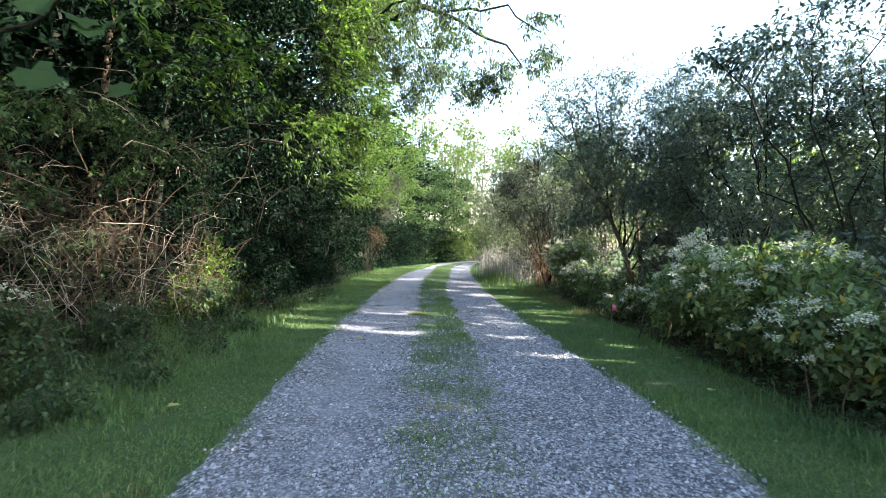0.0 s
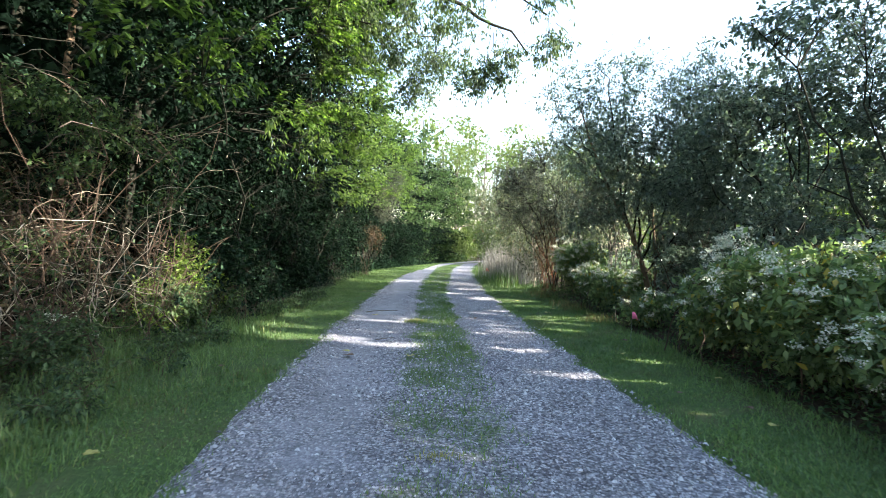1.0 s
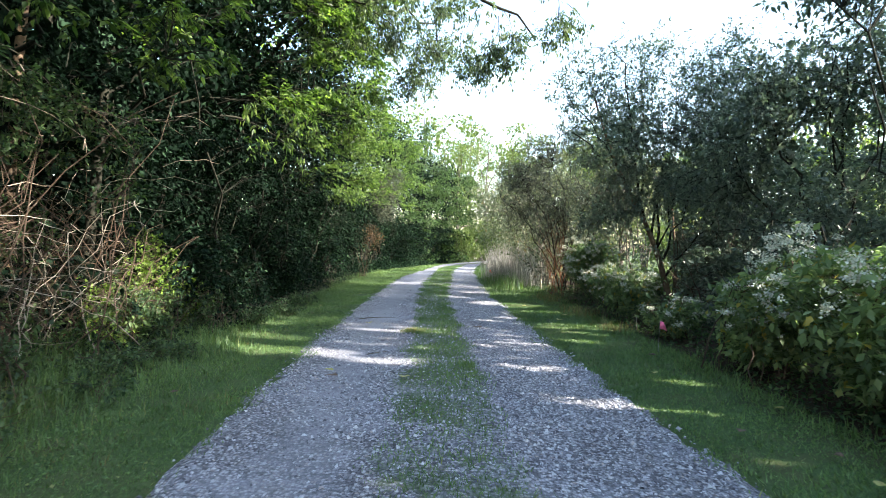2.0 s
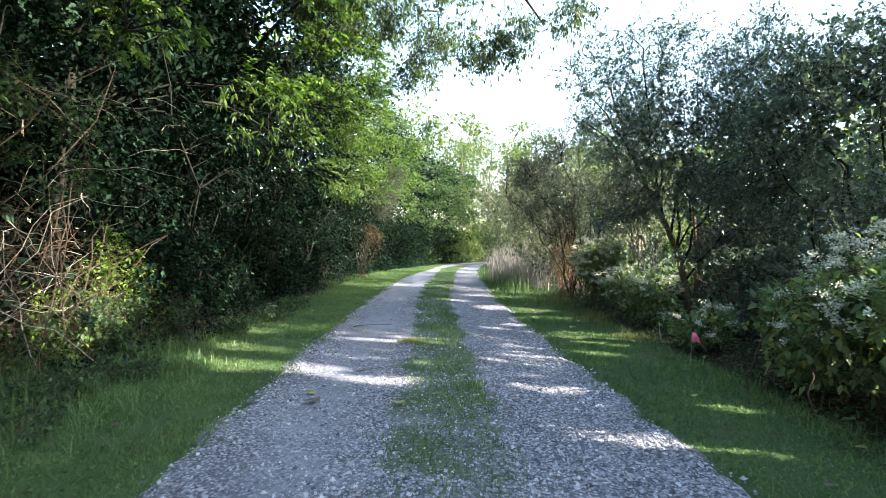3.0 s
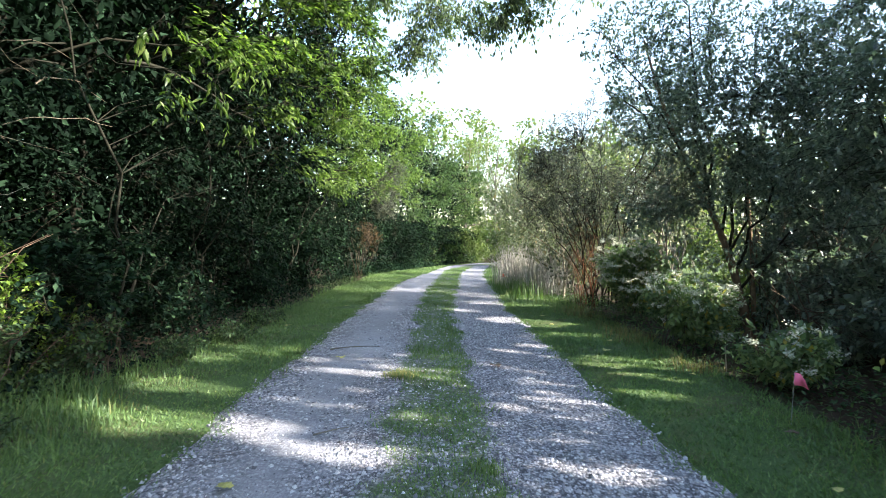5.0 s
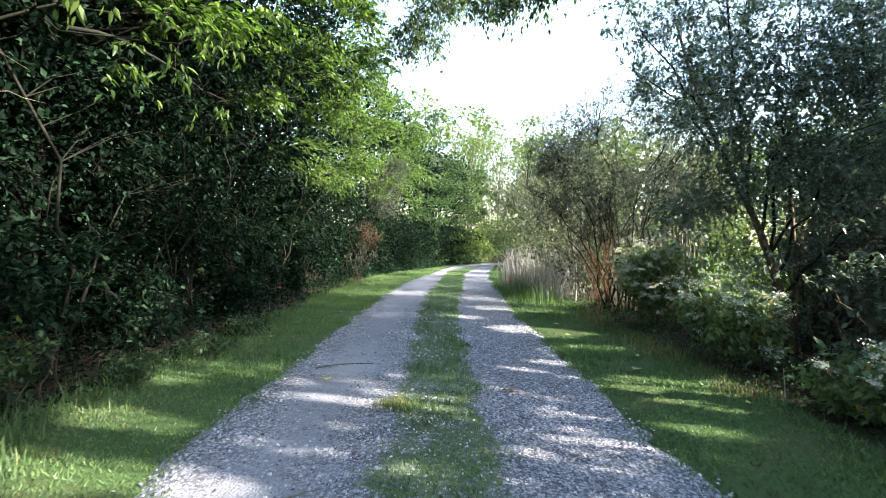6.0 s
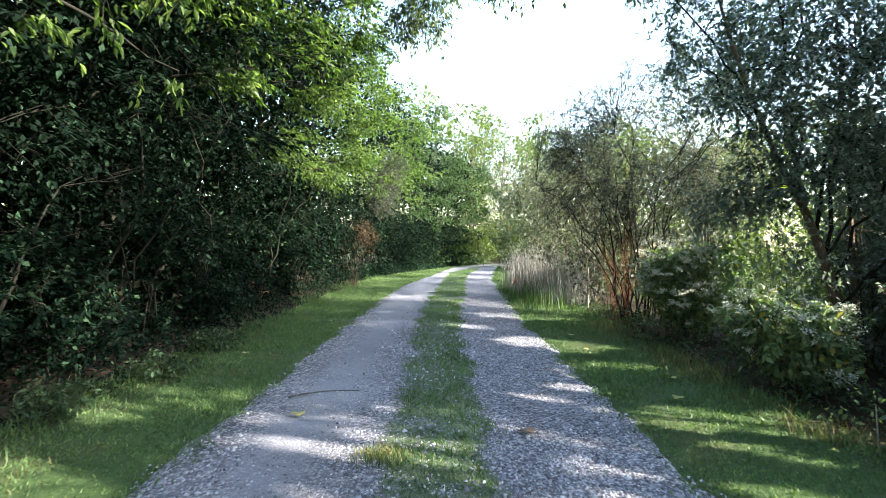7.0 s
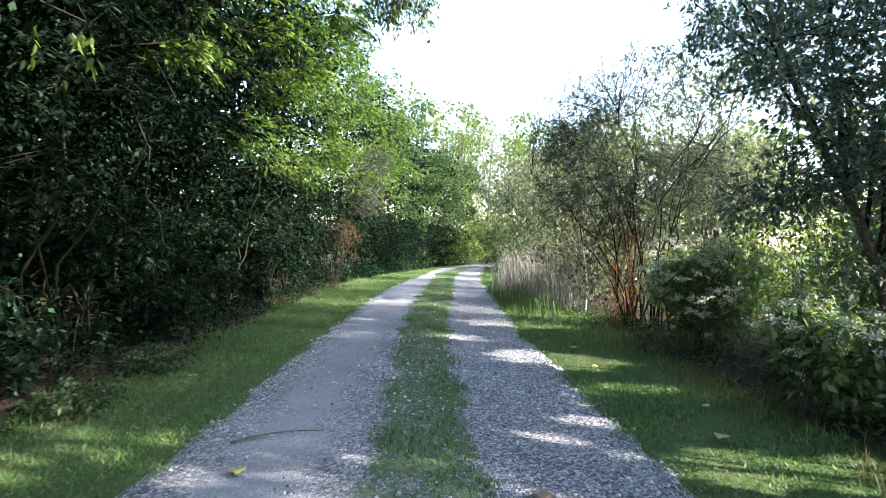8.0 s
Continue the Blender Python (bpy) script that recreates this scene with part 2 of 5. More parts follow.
def tube(path, radii, sides=8, rough=0.0, rng=None):
    """One continuous tapered limb along a path."""
    path = np.asarray(path, float)
    d = np.gradient(path, axis=0)
    d = unit(d)
    ref = np.array([1.0, 0.13, 0.07]) if abs(d[0, 0]) < 0.8 else np.array([0.1, 1.0, 0.1])
    u = unit(np.cross(d, ref))
    w = np.cross(d, u)
    ang = np.arange(sides) * 2 * np.pi / sides
    rad = np.asarray(radii)[:, None] * np.ones((1, sides))
    if rng is not None:
        rad = rad * (1 + rough * rng.normal(size=rad.shape))
    v = path[:, None] + rad[..., None] * (np.cos(ang)[None, :, None] * u[:, None] + np.sin(ang)[None, :, None] * w[:, None])
    n = len(path)
    k, i = np.meshgrid(np.arange(n - 1), np.arange(sides), indexing="ij")
    j = (i + 1) % sides
    f = np.stack([k * sides + i, k * sides + j, (k + 1) * sides + j, (k + 1) * sides + i], -1)
    return v.reshape(-1, 3), f.reshape(-1, 4)


def curve(a, b, bend, n=10):
    """A bowed path from a to b; bend is added at its middle."""
    a, b, bend = (np.asarray(q, float) for q in (a, b, bend))
    s = np.linspace(0, 1, n)[:, None]
    return a + (b - a) * s + bend * (4 * s * (1 - s))


def wobble(p, seed, f):
    """Smooth pseudo-noise of about -1 to 1 at points (n, 3)."""
    r = np.random.default_rng(seed)
    out = np.zeros(len(p))
    for k in range(5):
        w = r.normal(size=3)
        w *= f * (0.7 + 0.5 * k) / np.linalg.norm(w)
        out += np.sin(p @ w + r.uniform(0, 6.28)) / (1 + 0.35 * k)
    return out / 2.0


# Openings cut in the crowns to put sun spots here: x, y, half-lengths.
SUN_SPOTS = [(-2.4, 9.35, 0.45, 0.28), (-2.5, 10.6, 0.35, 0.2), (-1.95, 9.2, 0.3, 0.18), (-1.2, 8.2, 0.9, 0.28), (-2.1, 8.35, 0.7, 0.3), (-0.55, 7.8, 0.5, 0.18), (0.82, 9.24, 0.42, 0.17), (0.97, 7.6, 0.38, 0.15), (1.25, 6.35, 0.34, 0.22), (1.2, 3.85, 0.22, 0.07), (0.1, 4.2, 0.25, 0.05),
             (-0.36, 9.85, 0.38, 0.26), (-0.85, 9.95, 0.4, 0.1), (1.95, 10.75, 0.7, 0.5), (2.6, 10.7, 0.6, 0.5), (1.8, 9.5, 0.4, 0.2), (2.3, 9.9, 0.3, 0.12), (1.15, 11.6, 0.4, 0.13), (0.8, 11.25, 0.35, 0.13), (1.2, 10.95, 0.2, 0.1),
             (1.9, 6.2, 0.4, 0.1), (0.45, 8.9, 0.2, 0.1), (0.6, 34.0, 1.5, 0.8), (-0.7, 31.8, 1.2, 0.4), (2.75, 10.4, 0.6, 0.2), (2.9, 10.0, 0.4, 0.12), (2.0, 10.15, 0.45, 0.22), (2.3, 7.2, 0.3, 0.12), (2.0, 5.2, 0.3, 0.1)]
# Cut likewise for light on bushes and the thicket, which stand in its way.
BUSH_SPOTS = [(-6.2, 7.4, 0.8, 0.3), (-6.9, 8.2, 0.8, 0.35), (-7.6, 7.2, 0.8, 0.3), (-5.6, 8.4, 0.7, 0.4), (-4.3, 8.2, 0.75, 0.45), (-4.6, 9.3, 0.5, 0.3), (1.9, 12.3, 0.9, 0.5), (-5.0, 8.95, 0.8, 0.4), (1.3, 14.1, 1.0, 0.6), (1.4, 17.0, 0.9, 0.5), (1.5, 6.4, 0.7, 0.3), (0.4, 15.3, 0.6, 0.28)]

# And cut for light high on the left leaf wall: points, x, y, z.
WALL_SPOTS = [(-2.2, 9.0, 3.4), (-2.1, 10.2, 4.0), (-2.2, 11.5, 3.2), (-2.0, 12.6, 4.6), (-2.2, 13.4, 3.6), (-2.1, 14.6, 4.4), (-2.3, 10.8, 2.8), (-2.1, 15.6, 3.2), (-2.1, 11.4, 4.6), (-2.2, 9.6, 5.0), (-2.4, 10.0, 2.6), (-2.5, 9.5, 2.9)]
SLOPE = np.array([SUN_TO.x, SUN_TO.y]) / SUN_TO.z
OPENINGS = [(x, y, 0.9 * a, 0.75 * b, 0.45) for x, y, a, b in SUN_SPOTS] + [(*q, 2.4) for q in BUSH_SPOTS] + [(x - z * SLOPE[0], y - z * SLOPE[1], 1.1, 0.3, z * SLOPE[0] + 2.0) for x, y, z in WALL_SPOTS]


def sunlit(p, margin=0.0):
    """Points left out because they would shadow a sun spot or a fleck."""
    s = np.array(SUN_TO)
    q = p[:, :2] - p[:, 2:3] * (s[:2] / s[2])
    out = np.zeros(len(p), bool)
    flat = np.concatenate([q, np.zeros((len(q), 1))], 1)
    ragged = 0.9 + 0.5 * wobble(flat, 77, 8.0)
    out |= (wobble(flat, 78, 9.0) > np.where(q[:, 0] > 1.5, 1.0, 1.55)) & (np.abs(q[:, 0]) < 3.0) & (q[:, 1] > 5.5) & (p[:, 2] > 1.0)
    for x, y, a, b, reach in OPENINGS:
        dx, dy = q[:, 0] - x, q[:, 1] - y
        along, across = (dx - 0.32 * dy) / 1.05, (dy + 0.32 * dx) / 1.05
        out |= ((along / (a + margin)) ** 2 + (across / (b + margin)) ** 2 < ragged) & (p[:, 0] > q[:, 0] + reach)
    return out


def leaf_mesh(name, base, d, side, up, length, width, mat, fold=0.12, fine=False):
    """Pointed leaves folded along the midrib; fine ones have a fuller outline and a drooping tip."""
    n = len(base)
    L, W = np.broadcast_to(length, n)[:, None], np.broadcast_to(width, n)[:, None]
    if fine:
        low, high = base + d * L * 0.28, base + d * L * 0.64 - up * L * 0.03
        v = np.stack([base, low + side * W * 0.48 + up * W * fold, high + side * W * 0.36 + up * W * fold, base + d * L - up * L * 0.14,
                      high - side * W * 0.36 + up * W * fold, low - side * W * 0.48 + up * W * fold], 1)
        f = np.arange(n)[:, None, None] * 6 + np.array([[0, 3, 1], [1, 3, 2], [0, 5, 3], [5, 4, 3]])[None]
        return mesh_of(name, v.reshape(-1, 3), f.reshape(-1, 3), mat)
    mid = base + d * L * 0.42
    v = np.stack([base, mid + side * W * 0.5 + up * W * fold, base + d * L - up * L * 0.1, mid - side * W * 0.5 + up * W * fold], 1)
    f = np.arange(n)[:, None, None] * 4 + np.array([[0, 2, 1], [0, 3, 2]])[None]
    return mesh_of(name, v.reshape(-1, 3), f.reshape(-1, 3), mat)


def foliage(rng, twig_a, twig_b, per, length, aspect, droop=0.3, flat=0.0, spread=0.9, start=0.25):
    """Leaves along twigs: places, directions. flat 1 sets them in two rows, as on a frond."""
    n = len(twig_a)
    u = rng.uniform(start, 1.03, (n, per))
    d = unit(twig_b - twig_a)
    p = twig_a[:, None] + (twig_b - twig_a)[:, None] * u[..., None]
    sideways = unit(np.cross(d, np.array([0, 0, 1.0])) + 1e-6)
    sign = np.where(rng.random((n, per)) < 0.5, -1.0, 1.0)[..., None]
    rand = rng.normal(size=(n, per, 3))
    rand = unit(rand)
    ld = d[:, None] * 0.55 + flat * sideways[:, None] * sign * 0.85 + rand * spread * (1 - 0.7 * flat) + np.array([0, 0, -droop])
    ld = unit(ld).reshape(-1, 3)
    p = p.reshape(-1, 3)
    p = p + rng.normal(size=p.shape) * length * 0.15
    up = unit(np.array([0, 0, 1.0]) + rng.normal(size=p.shape) * 0.5)
    side = unit(np.cross(ld, up))
    up = np.cross(side, ld)
    L = length * rng.uniform(0.6, 1.25, len(p))
    return p, ld, side, up, L, L * aspect


def nearest(points, nodes):
    out = np.empty(len(points), int)
    for i in range(0, len(points), 500):
        q = points[i:i + 500]
        out[i:i + 500] = np.argmin(((q[:, None] - nodes[None]) ** 2).sum(-1), 1)
    return out


def grow(owner, seed, lobes, nodes, twigs, per, length, aspect, leaf_mat, bark, droop=0.3, flat=0.0, spread=0.9,
         shell=0.45, gaps=-0.35, branches=60, thick=0.012, twig_len=0.45, gap_scale=3.0, floor_z=0.05, crown_name="crown", twig_name="twig", sprays=0.5, clear=True, longest=0.75, fine=False, aim=(0.0, 0.0, 0.0)):
    """Fills lobes (cx, cy, cz, rx, ry, rz) with branchlets joined to the nodes of the limbs, and hangs leaves on them."""
    rng = np.random.default_rng(seed)
    lobes = np.asarray(lobes, float)

    def fill(n, power):
        weight = (lobes[:, 3] * lobes[:, 4] * lobes[:, 5]) ** 0.75
        k = rng.choice(len(lobes), n, p=weight / weight.sum())
        direction = unit(rng.normal(size=(n, 3)))
        r = rng.random(n)[:, None] ** power
        q = lobes[k, :3] + direction * r * lobes[k, 3:]
        q = q + 0.12 * np.stack([wobble(q + 9 * i, seed + i, 2.5) for i in range(3)], 1) * lobes[k, 3:]
        q = q[wobble(q, seed + 7, gap_scale) > gaps]
        q = q[q[:, 2] > floor_z]
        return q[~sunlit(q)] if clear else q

    ends = fill(branches, 0.6)
    at = nodes[nearest(ends + rng.normal(size=ends.shape) * 0.12, nodes)]
    long = np.linalg.norm(ends - at, axis=1, keepdims=True)
    at = ends - (ends - at) * np.minimum(1, longest * rng.uniform(0.7, 1.2, (len(ends), 1)) / np.maximum(long, 1e-3))
    mid = (at + ends) / 2 + np.array([0, 0, 0.08]) * np.linalg.norm(ends - at, axis=1, keepdims=True) + rng.normal(size=ends.shape) * 0.04
    v1, f1 = segment_tubes(at, mid, thick, thick * 0.75, 3)
    v2, f2 = segment_tubes(mid, ends, thick * 0.75, thick * 0.35, 3)
    s = np.linspace(0.15, 1, 6)[None, :, None]
    along = np.concatenate([(at[:, None] * (1 - s) + mid[:, None] * s).reshape(-1, 3), (mid[:, None] * (1 - s) + ends[:, None] * s).reshape(-1, 3), nodes])
    tips = fill(twigs, shell)
    root = along[nearest(tips + rng.normal(size=tips.shape) * 0.1, along)]
    reach = tips - root
    far = np.linalg.norm(reach, axis=1, keepdims=True)
    root = tips - reach * np.minimum(1, twig_len * rng.uniform(0.6, 1.4, (len(tips), 1)) / np.maximum(far, 1e-3))
    lean = rng.normal(size=tips.shape) * sprays * 0.5 * twig_len
    tips = tips + lean + np.array(aim) - np.array([0, 0, droop * 0.25 * twig_len])
    tips[:, 2] = np.maximum(tips[:, 2], floor_z)
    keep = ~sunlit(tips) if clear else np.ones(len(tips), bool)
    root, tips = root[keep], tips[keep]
    some = slice(None, None, 2 if length >= 0.085 else 1)
    v3, f3 = segment_tubes(root[some], tips[some], thick * 0.3, thick * 0.12, 3)
    v = np.concatenate([v1, v2, v3])
    f = np.concatenate([f1, f2 + len(v1), f3 + len(v1) + len(v2)])
    tagged(child(twig_name, mesh_of(twig_name, v, f, bark), owner), kind="stuff")
    leaves = foliage(rng, root, tips, per, length, aspect, droop, flat, spread)
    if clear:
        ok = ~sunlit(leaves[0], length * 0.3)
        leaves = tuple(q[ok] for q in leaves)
    tagged(child(crown_name, leaf_mesh(crown_name, *leaves, leaf_mat, fine=fine), owner), kind="stuff")
    return tips


def stems(owner, seed, paths, radius, bark, name="stem", sides=6):
    """One mesh a stem; returns points along them for the twigs to join."""
    rng = np.random.default_rng(seed)
    nodes = []
    for p in paths:
        p = p + np.concatenate([np.zeros((1, 3)), rng.normal(size=(len(p) - 1, 3)) * 0.02 * np.linalg.norm(p[-1] - p[0])])
        taper = np.linspace(1, 0.3, len(p)) * radius * rng.uniform(0.8, 1.2)
        v, f = tube(p, taper, sides, 0.06, rng)
        child(name, mesh_of(name, v, f, bark), owner)
        tail = p[len(p) // 4:]
        nodes.append(np.concatenate([tail[:-1] + (tail[1:] - tail[:-1]) * s for s in (0.0, 0.25, 0.5, 0.75)] + [tail[-1:]]))
    return np.concatenate(nodes)


def tree(name, seed, foot, height, lobes, label, leaf_mat, bark, radius=0.12, lean=(0, 0), group="", twigs=1500, per=9, length=0.08,
         aspect=0.5, category="tree", fork=0.35, **more):
    """A single-trunk tree: trunk, a limb to each lobe of the crown, twigs and leaves."""
    rng = np.random.default_rng(seed + 1000)
    ob = thing(name, foot, label, category, group)
    foot = np.array(foot, float)
    top = foot + np.array([lean[0], lean[1], height])
    n = 14
    path = curve(foot - np.array([0, 0, 0.12]), top, np.array([rng.normal() * 0.12, rng.normal() * 0.12, 0]), n)
    path[1:] += rng.normal(size=(n - 1, 3)) * 0.02
    flare = np.linspace(1, 0.22, n) * radius
    flare[0] *= 1.5
    v, f = tube(path, flare, 10, 0.05, rng)
    child("trunk", mesh_of("trunk", v, f, bark), ob)
    paths = []
    for lobe in lobes:
        c = np.array(lobe[:3])
        k = int(np.clip(np.searchsorted(path[:, 2], foot[2] + (c[2] - foot[2]) * rng.uniform(0.5, 0.75)), int(n * fork * 0.6), n - 2))
        paths.append(curve(path[k], c + rng.normal(size=3) * 0.1 * np.array(lobe[3:]), np.array([0, 0, 0.12 * np.linalg.norm(c - path[k])]), 9))
    nodes = stems(ob, seed, paths, radius * 0.42, bark, "limb")
    nodes = np.concatenate([nodes, path[int(n * fork):]])
    grow(ob, seed, lobes, nodes, twigs, per, length, aspect, leaf_mat, bark, **more)
    return ob


def inner_leaves(owner, seed, lobes, count, length, mat, clear=True):
    """The shaded inside of a crown: fewer, larger leaf sprays behind the outer twigs."""
    rng = np.random.default_rng(seed + 500)
    lobes = np.asarray(lobes, float)
    k = rng.integers(0, len(lobes), count)
    p = lobes[k, :3] + unit(rng.normal(size=(count, 3))) * rng.random((count, 1)) ** 0.5 * lobes[k, 3:]
    p = p[p[:, 2] > length * 0.5]
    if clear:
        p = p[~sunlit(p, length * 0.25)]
    d = unit(rng.normal(size=p.shape) + np.array([0, 0, -0.2]))
    up = unit(rng.normal(size=p.shape) * 0.7 + np.array([0, 0, 1.0]))
    side = unit(np.cross(d, up))
    L = length * rng.uniform(0.6, 1.2, len(p))
    tagged(child("inner_crown", leaf_mesh("inner_crown", p - d * L[:, None] / 2, d, side, np.cross(side, d), L, L * 0.6, mat), owner), kind="stuff")


def shrub(name, seed, foot, stem_ends, lobes, label, leaf_mat, bark, radius=0.02, category="shrub", group="", twigs=700, per=9, length=0.06,
          aspect=0.5, bend=0.15, foot_spread=0.12, **more):
    """A many-stemmed shrub that fans from its foot."""
    rng = np.random.default_rng(seed + 2000)
    ob = thing(name, foot, label, category, group)
    foot = np.array(foot, float)
    paths = []
    for e in stem_ends:
        a = foot + np.array([*rng.normal(size=2) * foot_spread, -0.04])
        e = np.array(e, float)
        out = e - a
        paths.append(curve(a, e, np.array([-out[0] * bend, -out[1] * bend, abs(out[2]) * bend * 0.6]), 9))
    nodes = stems(ob, seed, paths, radius, bark, "stem", 5)
    grow(ob, seed, lobes, nodes, twigs, per, length, aspect, leaf_mat, bark, **more)
    return ob


# ---- ground and track ----
def left_edge(y):
    return np.interp(y, [-20, 2.7, 4.3, 6, 8, 11, 16, 20, 24, 30, 35, 39, 45, 55, 66], [-1.18, -1.2, -1.29, -1.38, -1.47, -1.53, -1.57, -1.6, -1.45, -0.92, -0.5, 0.05, 1.5, 5.0, 10.0]) + 0.015 * np.sin(1.9 * y) + 0.008 * np.sin(5.3 * y + 1)


def right_edge(y):
    return np.interp(y, [-20, 2.8, 3.6, 4.75, 6.8, 9.3, 13.3, 16, 20, 28, 34, 43, 50, 58, 66], [1.6, 1.6, 1.72, 1.67, 1.52, 1.41, 1.29, 1.2, 1.33, 1.5, 2.0, 2.95, 5.0, 8.5, 13.0]) + 0.012 * np.sin(2.2 * y + 2) + 0.008 * np.sin(6.1 * y)


def strip_left(y):
    return np.interp(y, [-20, 2.7, 4.6, 9.75, 15, 20, 25, 33, 40, 66], [-0.15, -0.2, -0.34, -0.44, -0.52, -0.55, -0.48, -0.08, 0.9, 10.5])


def strip_right(y):
    return np.interp(y, [-20, 2.7, 4.6, 10, 15, 20, 25, 33, 40, 66], [0.55, 0.52, 0.52, 0.33, 0.25, 0.3, 0.42, 0.85, 1.75, 11.8])


def flat_noise(x, y, seed, f):
    return wobble(np.stack([x, y, np.zeros_like(x)], -1).reshape(-1, 3), seed, f).reshape(np.shape(x))


def road_height(x, y):
    """Two shallow wheel tracks with a low crown of grass between them."""
    l, r, sl, sr = left_edge(y), right_edge(y), strip_left(y), strip_right(y)
    mid = (sl + sr) / 2
    crown_h = 0.025 * np.exp(-((x - mid) / (0.6 * (sr - sl) + 0.05)) ** 2)
    edge = np.minimum(x - l, r - x)
    return 0.012 + crown_h + 0.008 * flat_noise(x, y, 3, 2.5) - np.clip(0.05 - edge, 0, 0.3) * 0.28 + 0.02 * flat_noise(x, y, 49, 8.0) * np.exp(-(edge / 0.14) ** 2)


def ground_height(x, y):
    inside = np.minimum(x - left_edge(y), right_edge(y) - x) + 0.06 * flat_noise(x, y, 47, 4.0) + 0.04 * flat_noise(x, y, 48, 13.0)
    bank = 0.10 * np.clip((np.abs(x) - 3.0) / 3.0, 0, 1)
    near = np.clip(1 - (np.abs(x) - 8) / 30, 0, 1) * np.clip(1 - (np.abs(y - 15) - 45) / 60, 0, 1)
    return (0.012 * flat_noise(x, y, 5, 1.8) + bank) * near - 0.07 * np.clip((inside + 0.02) / 0.12, 0, 1)


def grid_mesh(name, xs, ys, height, mat):
    X, Y = np.meshgrid(xs, ys, indexing="xy")
    V = np.stack([X, Y, height(X, Y)], -1).reshape(-1, 3)
    n, m = len(ys), len(xs)
    k, i = np.meshgrid(np.arange(n - 1), np.arange(m - 1), indexing="ij")
    a = k * m + i
    F = np.stack([a, a + 1, a + m + 1, a + m], -1).reshape(-1, 4)
    return mesh_of(name, V, F, mat)


ground_x = np.concatenate([[-2500, -900, -300, -120, -60, -35, -20], np.arange(-12, 12.01, 0.2), [20, 35, 60, 120, 300, 900, 2500]])
ground_y = np.concatenate([[-2500, -900, -300, -120, -60, -35, -20], np.arange(-12, 2, 0.4), np.arange(2, 14, 0.12), np.arange(14, 70.01, 0.4), [80, 110, 160, 300, 900, 2500]])
ground = tagged(new("ground", grid_mesh("ground", ground_x, ground_y, ground_height, GROUND_MAT)), "short mown grass verge with leaf litter under bushes", "ground", kind="structure")

rows_y = np.concatenate([np.arange(-15, 1, 0.4), np.arange(1, 16, 0.1), np.arange(16, 66, 0.25)])
cols = np.linspace(0, 1, 36)
YY, CC = np.meshgrid(rows_y, cols, indexing="ij")
XX = left_edge(YY) - 0.12 + CC * (right_edge(YY) - left_edge(YY) + 0.24)
n, m = YY.shape
kk, ii = np.meshgrid(np.arange(n - 1), np.arange(m - 1), indexing="ij")
aa = kk * m + ii
road = tagged(new("road", mesh_of("road", np.stack([XX, YY, road_height(XX, YY)], -1), np.stack([aa, aa + 1, aa + m + 1, aa + m], -1).reshape(-1, 4), ROAD_MAT)),
              "pale grey gravel track with two wheel ruts", "road", kind="structure")


def turf_amount(x, y):
    """How much grass has taken the strip between the ruts: thin at the start, thick further on."""
    sl, sr = strip_left(y), strip_right(y)
    u = (x - (sl + sr) / 2) / (sr - sl)
    return np.clip(np.clip(0.42 + (y - 3.5) * 0.07, 0.4, 0.82) * np.clip(1.3 - (np.abs(u + 0.12 * flat_noise(x, y, 64, 5.0)) / 0.5) ** 3, 0, 1) + 0.13 * flat_noise(x, y, 63, 9.0) + 0.07 * flat_noise(x, y, 66, 3.0) - 0.04, 0, 1) * (np.abs(u) < 0.75)


road.data.attributes.new("turf", 'FLOAT', 'POINT').data.foreach_set("value", turf_amount(XX, YY).astype(np.float32).ravel())


def fines_amount(x, y):
    """Where wheels have packed the stones into dust: along the left rut, more so further on."""
    l, sl = left_edge(y), strip_left(y)
    return np.clip(0.25 + (y - 3) * 0.05, 0.2, 0.75) * np.exp(-((x - (l + sl) / 2 - 0.05) / 0.34) ** 2) + 0.25 * np.clip((y - 16) / 14, 0, 1)


road.data.attributes.new("fines", 'FLOAT', 'POINT').data.foreach_set("value", fines_amount(XX, YY).astype(np.float32).ravel())


